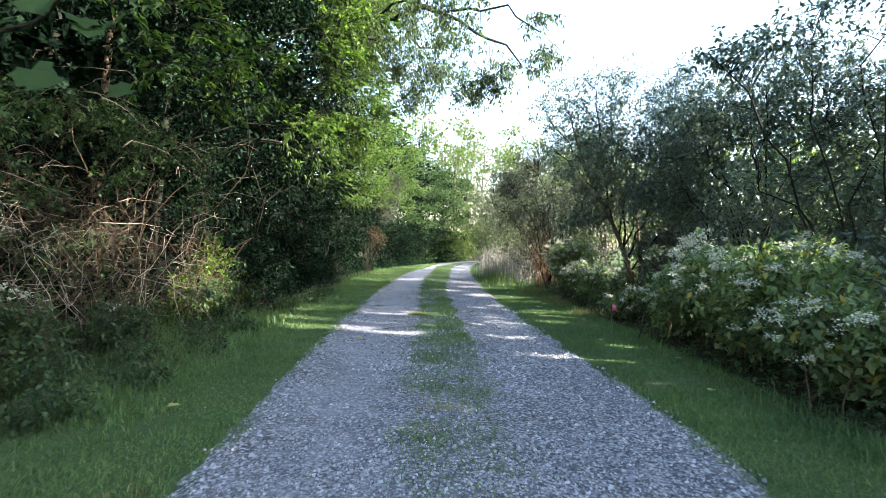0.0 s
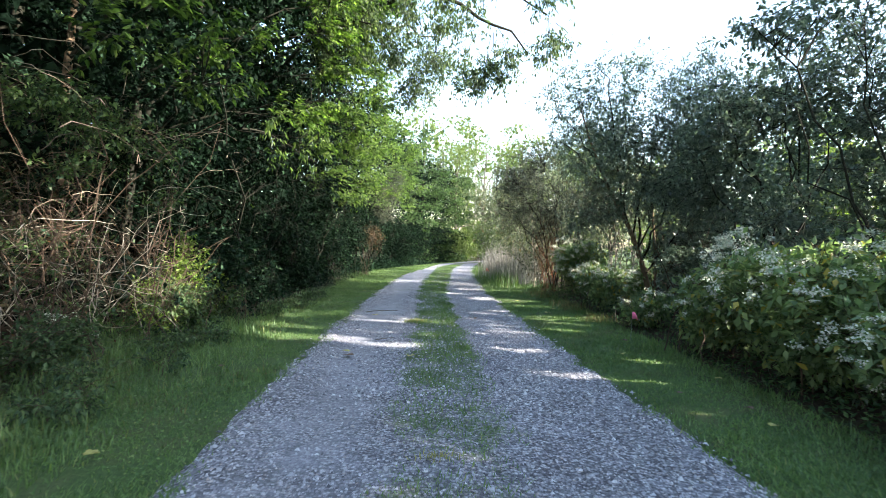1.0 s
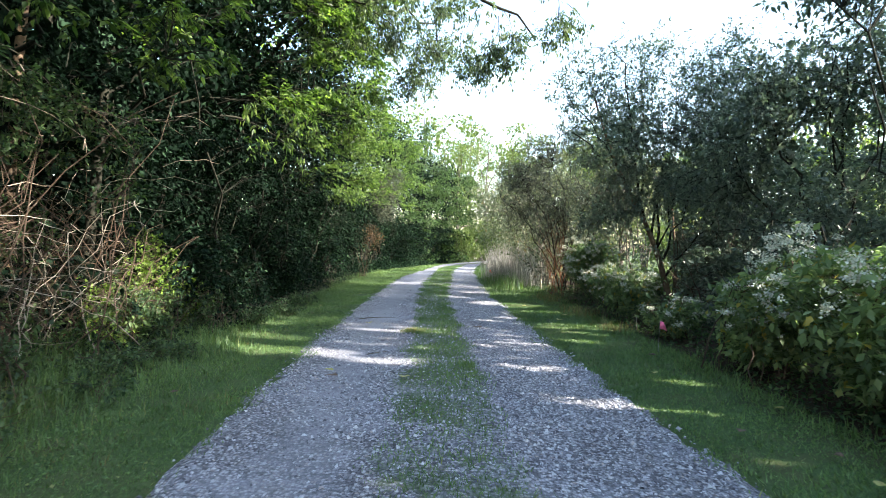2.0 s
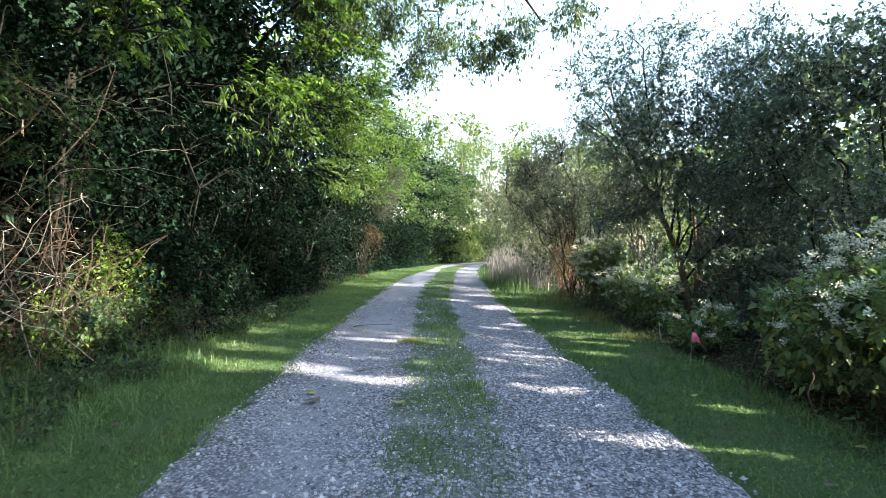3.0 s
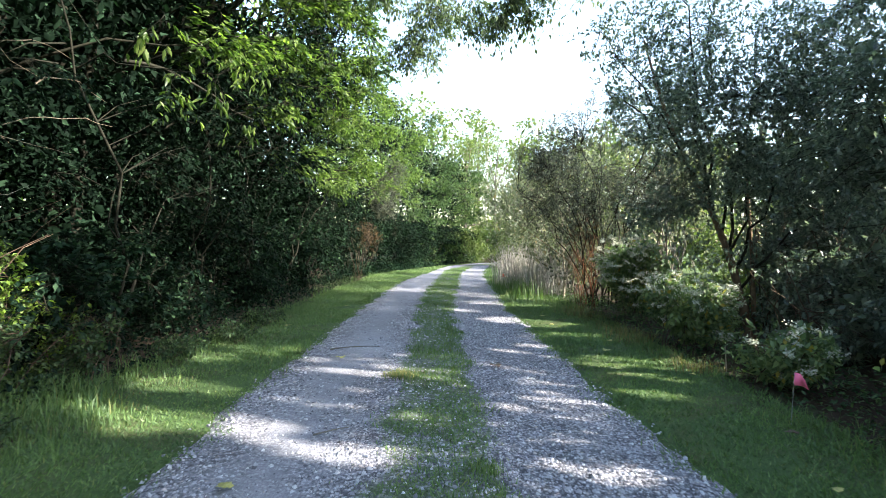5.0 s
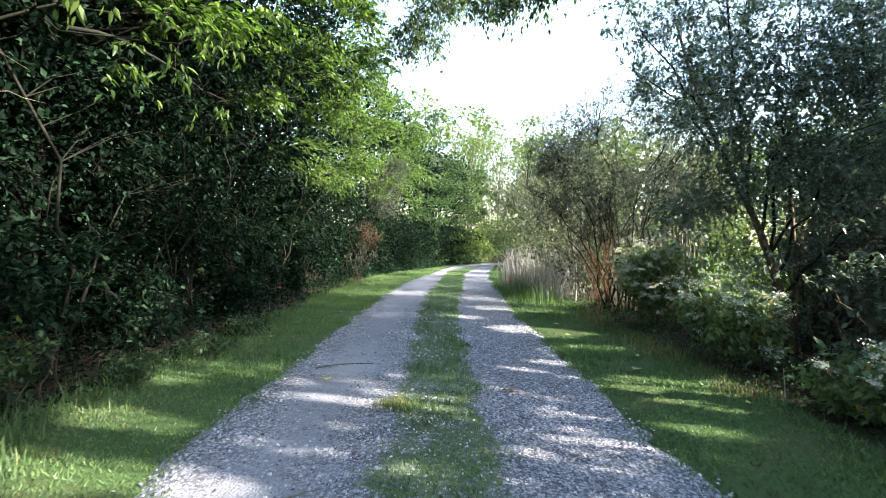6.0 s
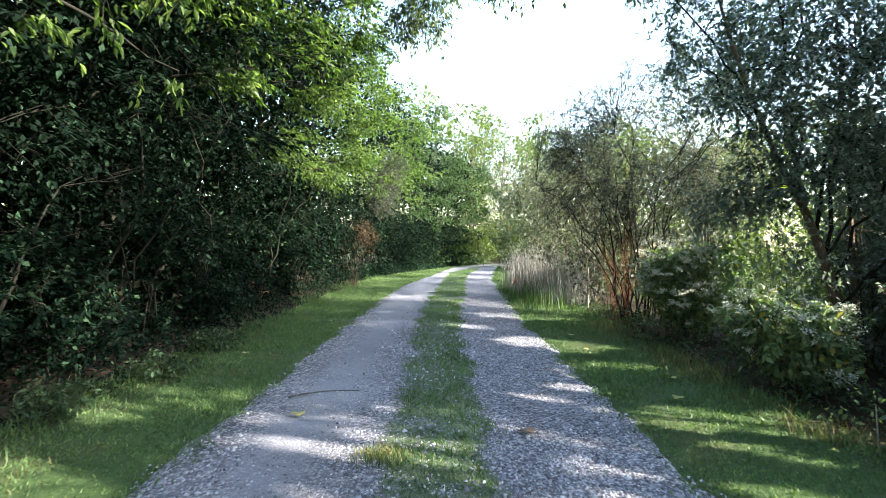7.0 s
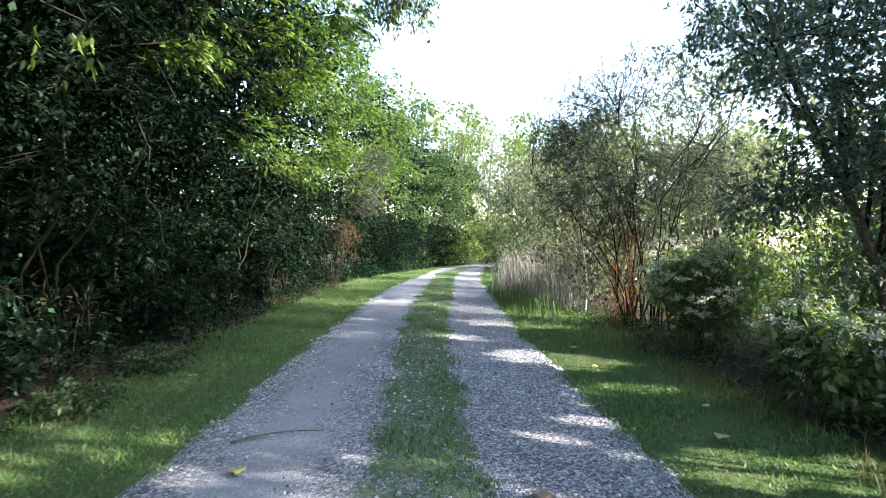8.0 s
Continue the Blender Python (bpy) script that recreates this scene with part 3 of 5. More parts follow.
def gravel(seed, count, y0, y1, size):
    rng = np.random.default_rng(seed)
    y = y0 + (y1 - y0) * rng.random(count) ** 1.1
    tail = rng.random(count) < 0.22
    y = np.where(tail, y1 + 14 * rng.random(count) ** 2.2, y)
    l, r = left_edge(y), right_edge(y)
    x = l + (r - l) * rng.random(count) + rng.normal(size=count) * 0.05
    loose = np.maximum(0.7 * np.exp(-((x - l) / 0.22) ** 2) + 0.8 * np.exp(-((r - x) / 0.3) ** 2), 0.6 + 0.45 * flat_noise(x, y, 21, 2.2))
    keep = rng.random(count) < loose * (1 - 0.85 * turf_amount(x, y)) * (1 - 1.3 * fines_amount(x, y))
    x, y = x[keep], y[keep]
    k = len(x)
    s = np.clip(size * np.exp(rng.normal(size=k) * 0.4), 0.004, 0.02)
    octa = np.array([[1, 0, -0.2], [0, 1, -0.2], [-1, 0, -0.2], [0, -1, -0.2], [0.35, 0.1, 1], [-0.35, -0.1, 0.9]], float)
    v = octa[None] * (1 + rng.normal(size=(k, 6, 3)) * 0.16) * np.stack([rng.uniform(0.8, 1.4, k), rng.uniform(0.7, 1.1, k), rng.uniform(0.5, 0.9, k)], -1)[:, None]
    ax, bx = rng.uniform(0, 6.28, k), rng.normal(size=k) * 0.5
    c, sn = np.cos(ax)[:, None], np.sin(ax)[:, None]
    cb, sb = np.cos(bx)[:, None], np.sin(bx)[:, None]
    vy, vz = v[..., 1] * cb - v[..., 2] * sb, v[..., 1] * sb + v[..., 2] * cb
    vx, vy = v[..., 0] * c - vy * sn, v[..., 0] * sn + vy * c
    v = np.stack([vx, vy, vz], -1) * s[:, None, None]
    v += np.stack([x, y, np.where((x > left_edge(y)) & (x < right_edge(y)), road_height(x, y), 0.0) + s * 0.1], -1)[:, None]
    f = np.array([[0, 1, 4], [1, 5, 4], [1, 2, 5], [2, 3, 5], [3, 4, 5], [3, 0, 4]])
    return mesh_of("gravel", v.reshape(-1, 3), (np.arange(k)[:, None, None] * 6 + f[None]).reshape(-1, 3), STONE)


tagged(new("gravel", gravel(31, 98000, 2.0, 14.5, 0.0076)), "loose crushed grey gravel stones on the track", "gravel", kind="stuff")


def blades(name, seed, x, y, z, length, width, mat, lean=0.5):
    rng = np.random.default_rng(seed)
    k = len(x)
    ang = rng.uniform(0, 6.28, k)
    side = np.stack([np.cos(ang), np.sin(ang), np.zeros(k)], -1)
    tilt = np.stack([-np.sin(ang), np.cos(ang), np.zeros(k)], -1) * (rng.normal(size=k) * lean)[:, None] + rng.normal(size=(k, 3)) * [0.15, 0.15, 0]
    L = (length * rng.uniform(0.55, 1.3, k))[:, None]
    W = (width * rng.uniform(0.7, 1.3, k))[:, None]
    p = np.stack([x, y, z - 0.005], -1)
    mid = p + L * 0.55 * unit(np.array([0, 0, 1.0]) + tilt * 0.5)
    tip = mid + L * 0.5 * unit(np.array([0, 0, 0.75]) + tilt * 1.5)
    v = np.stack([p - side * W / 2, p + side * W / 2, mid - side * W * 0.4, mid + side * W * 0.4, tip], 1)
    f = np.array([[0, 1, 3], [0, 3, 2], [2, 3, 4]])
    return mesh_of(name, v.reshape(-1, 3), (np.arange(k)[:, None, None] * 5 + f[None]).reshape(-1, 3), mat)


def short_blades(name, seed, x, y, z, length, width, mat):
    """Mown blades, one sliver each."""
    rng = np.random.default_rng(seed)
    k = len(x)
    ang = rng.uniform(0, 6.28, k)
    side = np.stack([np.cos(ang), np.sin(ang), np.zeros(k)], -1)
    L = (length * rng.uniform(0.5, 1.4, k))[:, None]
    W = (width * rng.uniform(0.7, 1.4, k))[:, None]
    p = np.stack([x, y, z - 0.004], -1)
    tip = p + L * unit(np.array([0, 0, 0.8]) + rng.normal(size=(k, 3)) * np.array([0.75, 0.75, 0.1]))
    v = np.stack([p - side * W / 2, p + side * W / 2, tip], 1)
    return mesh_of(name, v.reshape(-1, 3), np.arange(3 * k).reshape(-1, 3), mat)


def lawn(seed, count, side, y0, y1):
    rng = np.random.default_rng(seed)
    y = y0 + (y1 - y0) * rng.random(count) ** 1.7
    u = rng.random(count)
    if side < 0:
        x = left_edge(y) + 0.25 - u * (left_edge(y) + 3.2)
    else:
        x = right_edge(y) - 0.25 + u * (3.1 - right_edge(y))
    out = left_edge(y) - x if side < 0 else x - right_edge(y)
    edge = out + 0.08 * flat_noise(x, y, 41, 4) + 0.06 * flat_noise(x, y, 42, 13) + 0.06 * rng.normal(size=count)
    ok = (edge > 0.0) & (flat_noise(x, y, 43, 4) + rng.normal(size=count) * 0.5 > -0.75)
    x, y, out = x[ok], y[ok], out[ok]
    tall = 0.034 + 0.014 * flat_noise(x, y, 45, 3) + 0.05 * np.clip((np.abs(x) - 2.55) / 0.4, 0, 1.6)
    return x, y, np.where(out < 0.06, np.maximum(ground_height(x, y), road_height(x, y)), ground_height(x, y)), np.clip(tall, 0.025, 0.2)


for side, seed in ((-1, 51), (1, 53)):
    gx, gy, gz, gl = lawn(seed, 145000, side, 1.8, 30.0)
    tagged(new("grass", short_blades("grass", seed, gx, gy, gz, gl, 0.0055 + 0.0006 * gy, GRASS)), "short green mown grass on the verge", "grass", kind="stuff")

for side, seed in ((-1, 54), (1, 55)):
    gx, gy, gz, gl = lawn(seed, 26000, side, 29.0, 46.0)
    tagged(new("grass", short_blades("grass", seed, gx, gy, gz, gl * 1.3, 0.028, GRASS)), "short green grass beside the bend", "grass", kind="stuff")

rng = np.random.default_rng(61)
y = 2.0 + 34 * rng.random(110000) ** 1.6
u = rng.random(len(y)) * 1.3 - 0.15
x = strip_left(y) + u * (strip_right(y) - strip_left(y))
ok = rng.random(len(y)) < turf_amount(x, y) ** 1.5
x, y = x[ok], y[ok]
tagged(new("grass", short_blades("grass", 65, x, y, road_height(x, y), np.clip(0.036 + 0.018 * flat_noise(x, y, 67, 4), 0.018, 0.08), 0.0055 + 0.0005 * y, GRASS)),
       "thin grass strip between the wheel ruts", "grass", kind="stuff")


def tuft(seed, at, count, length, mat, label, spread=0.1):
    rng = np.random.default_rng(seed)
    x, y = at[0] + rng.normal(size=count) * spread, at[1] + rng.normal(size=count) * spread * 0.7
    return tagged(new("grass_tuft", blades("grass_tuft", seed, x, y, np.full(count, at[2]), length, 0.005, mat, 1.0)), label, "grass tuft", kind="stuff")


tuft(71, (-0.33, 9.75, 0.03), 420, 0.06, STRAW, "yellowish sunlit grass tuft between the ruts", 0.085)
tuft(74, (-0.27, 9.7, 0.03), 380, 0.06, GRASS, "green sunlit grass tuft between the ruts", 0.11)
tuft(72, (0.3, 7.5, 0.03), 120, 0.09, GRASS, "small green grass tuft in the gravel", 0.07)
tuft(73, (0.03, 4.1, 0.03), 90, 0.05, STRAW, "small yellowish grass tuft in the gravel", 0.06)


# ---- left: trees, hedge and dry thicket ----
def left_face(y, z):
    """Where the outer leaves of the left side stand."""
    base = np.interp(y, [3, 8, 12, 16, 20, 24, 28, 32, 38, 42, 46, 50], [-3.3, -2.95, -2.8, -2.9, -3.1, -3.2, -2.9, -2.2, -0.9, 0.2, 1.3, 2.6])
    return base + np.interp(z, [0, 1.2, 2.2, 3.5, 5.0, 8.0], [0.0, 0.05, 0.45, 0.9, 1.5, 1.2])


def face_lobes(seed, y0, y1, z0, z1, dy=0.85, dz=0.5, drop=0.08, back=0.0, big=1.0, flat=0.55):
    """Leafy tiers that fill a stretch of the roadside wall, uneven in depth, with hollows between them."""
    rng = np.random.default_rng(seed)
    out = []
    for y in np.arange(y0 + dy / 2, y1, dy):
        for z in np.arange(z0 + dz / 2, z1, dz):
            if rng.random() < drop:
                continue
            yy, zz = y + rng.normal() * 0.28, z + rng.normal() * 0.15
            out.append((float(left_face(yy, zz)) - 0.35 - back - 0.95 * rng.random() ** 1.3, yy, zz, 0.62 * big * rng.uniform(0.8, 1.35), 0.6 * big * rng.uniform(0.7, 1.2), 0.4 * flat * big * rng.uniform(0.7, 1.3)))
    return out


def crown_lobes(seed, x, y, n, z0, z1, rx, rz, spread):
    rng = np.random.default_rng(seed)
    return [(x + rng.normal() * spread, y + rng.normal() * spread, z0 + (z1 - z0) * (i + 0.5) / n, rx * rng.uniform(0.8, 1.2), rx * rng.uniform(0.8, 1.2), rz * rng.uniform(0.8, 1.2)) for i in range(n)]


LEFT_ROW = "trees along the left side"
for i, (tx, ty, ya, yb, z0, z1, per_lobe, leaf) in enumerate([
        (-4.7, 5.2, 4.2, 6.6, 2.9, 5.4, 44, 0.085), (-5.5, 9.2, 6.6, 8.8, 2.8, 6.0, 46, 0.085), (-4.4, 10.2, 8.8, 11.0, 1.3, 6.2, 66, 0.085), (-4.5, 12.4, 11.0, 13.2, 1.1, 6.9, 66, 0.085),
        (-4.6, 14.6, 13.2, 15.6, 1.0, 7.6, 62, 0.09), (-4.7, 17.2, 15.6, 18.2, 0.9, 8.0, 55, 0.1), (-4.9, 19.8, 18.2, 21.2, 0.9, 8.0, 46, 0.11), (-5.1, 22.8, 21.2, 24.4, 0.9, 7.6, 44, 0.115),
        (-5.2, 26.2, 24.4, 28.0, 0.9, 7.2, 50, 0.115), (-4.9, 30.0, 28.0, 32.0, 0.8, 7.0, 50, 0.12), (-4.2, 34.5, 32.0, 37.0, 0.6, 7.0, 55, 0.125), (-2.6, 39.5, 37.0, 42.0, 0.4, 6.4, 55, 0.135), (-0.9, 44.5, 42.0, 47.0, 0.4, 6.2, 50, 0.14)]):
    lobes = face_lobes(100 + i, ya, yb, z0, z1, dy=0.85 if ty < 24 else 1.1, dz=0.52 if ty < 24 else 0.75, drop=0.45 if i < 2 else 0.12, big=1.0 if ty < 24 else 1.3)
    tx -= 0.8 if 1 < i < 11 else 0.0
    split = 3.2 if i <= 4 else 2.7
    # Lobes below the split get the darker leaf, painting the shade low down.
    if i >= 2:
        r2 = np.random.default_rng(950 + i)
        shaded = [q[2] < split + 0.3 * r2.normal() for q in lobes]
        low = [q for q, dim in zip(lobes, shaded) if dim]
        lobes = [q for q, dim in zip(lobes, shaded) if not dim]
        foot = (tx + 1.7, (ya + yb) / 2 + 0.4, 0.05)
        ends = [(q[0] + 0.1, q[1], q[2] + 0.1) for q in low[::3]]
        shade = shrub("shade_dark_tree", 170 + i, foot, ends, low, "lower left foliage coloured dark for shade, with layered drooping branches", LEAF_SHADED, BARK_DARK, radius=0.02, category="tree", group="understorey trees",
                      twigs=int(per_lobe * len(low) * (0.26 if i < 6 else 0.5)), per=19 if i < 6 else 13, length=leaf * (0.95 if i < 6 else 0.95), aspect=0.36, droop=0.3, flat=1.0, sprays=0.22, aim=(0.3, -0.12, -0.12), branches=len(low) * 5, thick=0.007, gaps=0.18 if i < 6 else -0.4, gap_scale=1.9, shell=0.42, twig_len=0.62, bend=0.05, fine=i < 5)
        inner_leaves(shade, 170 + i, [(q[0] - 1.3, q[1], q[2], 0.7, 0.7, 0.5) for q in low], 260 * len(low) if i < 6 else 200 * len(low), 0.085 if i < 6 else 0.15, LEAF_SHADED)
    rng = np.random.default_rng(900 + i)
    ob = thing("deciduous_tree", (tx, ty, 0.08), "leafy green tree leaning over the grass verge", "tree", LEFT_ROW)
    top = min(z1 + 1.0, 7.5)
    path = curve((tx, ty, -0.05), (tx + 0.5, ty + 0.1, top), (rng.normal() * 0.15, rng.normal() * 0.1, 0), 14)
    v, f = tube(path, np.linspace(1, 0.25, 14) * 0.095, 10, 0.05, rng)
    child("trunk", mesh_of("trunk", v, f, BARK_TAN if i == 1 else BARK_DARK), ob)
    ways = []
    for lobe in lobes[::3]:
        k = int(np.clip(np.searchsorted(path[:, 2], lobe[2] * rng.uniform(0.5, 0.95)), 2, 12))
        ways.append(curve(path[k], np.array(lobe[:3]), (0, 0, 0.22), 9))
    nodes = np.concatenate([stems(ob, 100 + i, ways, 0.028, BARK_DARK, "limb", 6), path[4:]])
    grow(ob, 100 + i, lobes, nodes, int(per_lobe * len(lobes) * (0.42 if i < 5 else 0.75)), 14 if i < 5 else 13, leaf * (1.05 if i < 5 else 0.8), 0.46, LEAF_WOOD if i < 10 else LEAF_MID, BARK_DARK, droop=0.3, flat=0.9, sprays=0.25, aim=(0.15, -0.06, -0.06), branches=len(lobes) * 5, thick=0.009, gaps=-0.12 if i < 5 else -0.25, gap_scale=2.0, shell=0.42, twig_len=0.5, fine=i < 5)
    if i == 2:
        bough = stems(ob, 180, [curve(path[5], (-2.3, 10.1, 2.75), (0, 0, 0.3), 10), curve((-3.2, 10.1, 3.0), (-2.4, 9.3, 3.0), (0, 0, 0.1), 7), curve((-3.2, 10.1, 3.0), (-2.2, 10.9, 2.6), (0, 0, 0.1), 7)], 0.018, BARK_DARK, "limb", 6)
        grow(ob, 181, [(-2.45, 9.9, 2.6, 0.45, 0.55, 0.25), (-2.3, 10.6, 2.4, 0.4, 0.5, 0.25), (-2.5, 9.3, 2.9, 0.4, 0.5, 0.25), (-2.2, 10.2, 3.1, 0.4, 0.6, 0.25)], bough, 150, 8, 0.095, 0.34, LEAF_WOOD, BARK_DARK, droop=0.6, flat=0.7, branches=30, thick=0.006, gaps=-0.3, twig_len=0.45, crown_name="bough_leaves", fine=True)
    # Inner leaves take the shade-darkened colour as well.
    inner_leaves(ob, 100 + i, face_lobes(160 + i, ya, yb, z0 if i < 2 else 2.3, z1 + 0.8, 1.1, 0.9, 0.15 if i > 1 else 0.03, 1.3, 1.6, 1.1), (240 if i < 6 else 140) * len(lobes) if i > 1 else 400 * len(lobes), (0.075 if i < 2 else 0.12 if ty < 20 else 0.16), LEAF_SHADED)

for i, (x, y) in enumerate([(-7.6, 4.0), (-7.4, 8.5), (-7.8, 13.0), (-7.8, 18.0), (-8.5, 24.0), (-8.0, 31.0), (-11.5, 6.5), (-11.8, 14.0), (-12, 24.0), (-15, 9.0), (-16, 19.0), (-11, 0.5), (-12, 32), (-15, 3.0), (-9.6, 11.0), (-9.8, 16.0), (-10, 21.0), (-9.9, 27.0), (-9.5, 6.0)]):
    lobes = crown_lobes(140 + i, x, y, 12, 0.4, 11.0, 2.3, 1.1, 1.0)
    # Woodland leaves coloured dark to stand for shade behind the hedge.
    ob = tree("woodland_tree", 140 + i, (x, y, 0.1), 8.0, lobes[::2], "woodland tree behind the hedge, coloured dark for shade", LEAF_SHADED, BARK_DARK,
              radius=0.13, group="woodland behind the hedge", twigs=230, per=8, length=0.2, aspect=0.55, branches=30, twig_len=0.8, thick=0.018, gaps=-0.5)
    inner_leaves(ob, 140 + i, lobes, 3000, 0.42, LEAF_SHADED)

for i, (y, h) in enumerate([(8.6, 1.2), (10.2, 1.5), (11.6, 1.4), (13.1, 1.7), (14.8, 1.8), (16.6, 1.8), (18.6, 1.9), (20.8, 1.9), (23.2, 2.0), (26.0, 2.0), (29.5, 2.2), (33.0, 2.4), (36.0, 2.6), (39.0, 2.6), (42.0, 2.4), (45.5, 2.4)]):
    rng = np.random.default_rng(200 + i)
    face = float(left_face(y, 0.3))
    wide = 0.7 if y < 20 else 1.2
    lobes = [(face - 0.35 - 0.6 * rng.random(), y + rng.uniform(-1, 1) * wide, h * rng.uniform(0.12, 0.85), 0.5, wide * 0.75, 0.36) for k in range(9)]
    ends = [(face - 0.3 - rng.random() * 0.8, y + rng.normal() * 0.6, h * rng.uniform(0.6, 1.0)) for k in range(7)]
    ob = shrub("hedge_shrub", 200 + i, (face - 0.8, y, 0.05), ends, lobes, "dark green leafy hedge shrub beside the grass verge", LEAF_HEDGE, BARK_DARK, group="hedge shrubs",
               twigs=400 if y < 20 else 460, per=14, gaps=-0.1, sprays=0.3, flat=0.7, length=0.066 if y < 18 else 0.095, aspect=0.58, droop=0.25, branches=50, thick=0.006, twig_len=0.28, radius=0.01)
    # Hedge interior painted dark the same way.
    inner_leaves(ob, 200 + i, [(q[0] - 0.5, q[1], q[2], 0.6, q[4], 0.45) for q in lobes], 700, 0.13, LEAF_SHADED)

for i, (x, y, h) in enumerate([(-19, 24, 13), (-22, 17, 12), (-17, 30, 13), (-24, 29, 14), (-20, 10, 12), (-23, 22, 14), (-14, 35, 13)]):
    lobes = crown_lobes(150 + i, x, y, 12, 1.5, h, 2.6, 1.3, 1.6)
    # Sun on these trees is put into the brighter leaf colour.
    ob = tree("woodland_tree", 150 + i, (x, y, 0.1), h * 0.85, lobes[::2], "tree deep in the wood, coloured yellow-green for sun", LEAF_BRIGHT, BARK_DARK,
              radius=0.16, group="woodland behind the hedge", twigs=200, per=8, length=0.24, aspect=0.55, branches=24, twig_len=0.9, thick=0.02, gaps=-0.8, clear=False)
    inner_leaves(ob, 150 + i, lobes, 1600, 0.45, LEAF_BRIGHT, False)

# dry thicket
for i, (x, y, h) in enumerate([(-3.9, 3.4, 1.9), (-4.3, 4.9, 2.4), (-4.1, 6.3, 2.7), (-3.8, 7.6, 2.5), (-5.2, 5.8, 2.9), (-5.0, 8.3, 3.0)]):
    rng = np.random.default_rng(230 + i)
    ends = [(x + rng.normal() * 0.7, y + rng.normal() * 0.7, h * rng.uniform(0.45, 1.0)) for k in range(15)]
    lobes = [(x + rng.normal() * 0.3, y + rng.normal() * 0.4, h * (0.25 + 0.18 * k), 0.75, 0.9, 0.45) for k in range(3)]
    shrub("dry_bush", 230 + i, (x, y, 0.05), ends, lobes, "tangle of bare bleached stems with withered leaves", LEAF_DRY, BARK_BROWN, radius=0.007, group="dry bushes in the thicket",
          twigs=480, per=1, length=0.045, aspect=0.4, branches=90, thick=0.004, twig_len=0.4, sprays=1.2, foot_spread=0.4, bend=-0.05, gaps=-0.8)
    bare = thing("bare_stem_cluster", (x + 0.1, y, 0.05), "bleached bare stems standing in the thicket", "dead stems", "bare stems in the thicket")
    ways = [curve((x + rng.normal() * 0.45, y + rng.normal() * 0.5, 0.0), (x + 0.3 + rng.normal() * 0.4, y + rng.normal() * 0.5, h * rng.uniform(0.3, 0.7)), rng.normal(size=3) * 0.1, 8) for k in range(9)]
    ends2 = [(w[j], w[j] + rng.normal(size=3) * np.array([0.28, 0.34, 0.16])) for w in ways for j in (3, 4, 6, 7)]
    stems(bare, 240 + i, ways, 0.0065, BARK_PALE, "stem", 5)
    stems(bare, 245 + i, [curve(q, e, rng.normal(size=3) * 0.06, 6) for q, e in ends2], 0.0042, BARK_PALE, "twig", 4)
    # short broken canes lodged across one another
    lodged = [np.array([x + 0.3 + rng.normal() * 0.45, y + rng.normal() * 0.6, h * rng.uniform(0.3, 1.1)]) for k in range(26)]
    stems(bare, 640 + i, [curve(q, q + rng.normal(size=3) * np.array([0.35, 0.45, 0.12]), (0, 0, rng.uniform(0.02, 0.14)), 7) for q in lodged], 0.005, BARK_TWIG, "cane", 4)
    green = [(x + 0.45, y + 0.4, 0.3, 0.55, 0.8, 0.3), (x + 0.1, y, h * 0.95, 0.8, 0.9, 0.35), (x - 0.7, y, h * 0.5, 0.5, 0.9, 0.9), (x + 0.35, y + 0.5, h * 0.7, 0.4, 0.5, 0.25)]
    ob = shrub("bramble", 250 + i, (x + 0.3, y + 0.5, 0.05), ends[:6], green, "dark leafy bramble grown through dry stems", LEAF_MID, BARK_BROWN,
               group="brambles", twigs=700, per=8, length=0.066, aspect=0.5, branches=40, thick=0.005, twig_len=0.3, radius=0.008)
    # Dark leaf colour stands for shade inside the bramble.
    inner_leaves(ob, 250 + i, [(x - 0.9, y, h * 0.3, 0.7, 1.0, 0.6), (x - 1.0, y, h * 0.8, 0.7, 1.0, 0.7)], 1100, 0.14, LEAF_SHADED)

for i, (x, y, h) in enumerate([(-3.35, 8.0, 1.0), (-3.5, 8.7, 1.25), (-3.3, 9.2, 0.8)]):
    rng = np.random.default_rng(262 + i)
    ends = [(x + rng.normal() * 0.3, y + rng.normal() * 0.3, h * rng.uniform(0.6, 1.0)) for k in range(7)]
    # Brighter copy of the bramble leaf, coloured for sun.
    shrub("bramble", 262 + i, (x, y, 0.05), ends, [(x, y, h * 0.55, 0.4, 0.45, h * 0.45)], "leafy bramble coloured yellow-green for a patch of sun", LEAF_BRIGHT, BARK_BROWN, group="brambles",
          twigs=420, per=7, length=0.05, aspect=0.5, branches=30, thick=0.004, twig_len=0.25, radius=0.006, gaps=-0.5)

# overhanging limb with fine hanging sprays
limb_ob = thing("overhanging_tree", (-5.2, 14.5, 0.08), "tree whose long limb hangs leafy sprays over the track", "tree")
rng = np.random.default_rng(270)
path = curve((-5.2, 14.5, 0.0), (-4.1, 14.4, 5.4), (-0.1, 0.1, 0), 12)
v, f = tube(path, np.linspace(0.13, 0.08, 12), 10, 0.05, rng)
child("trunk", mesh_of("trunk", v, f, BARK_DARK), limb_ob)
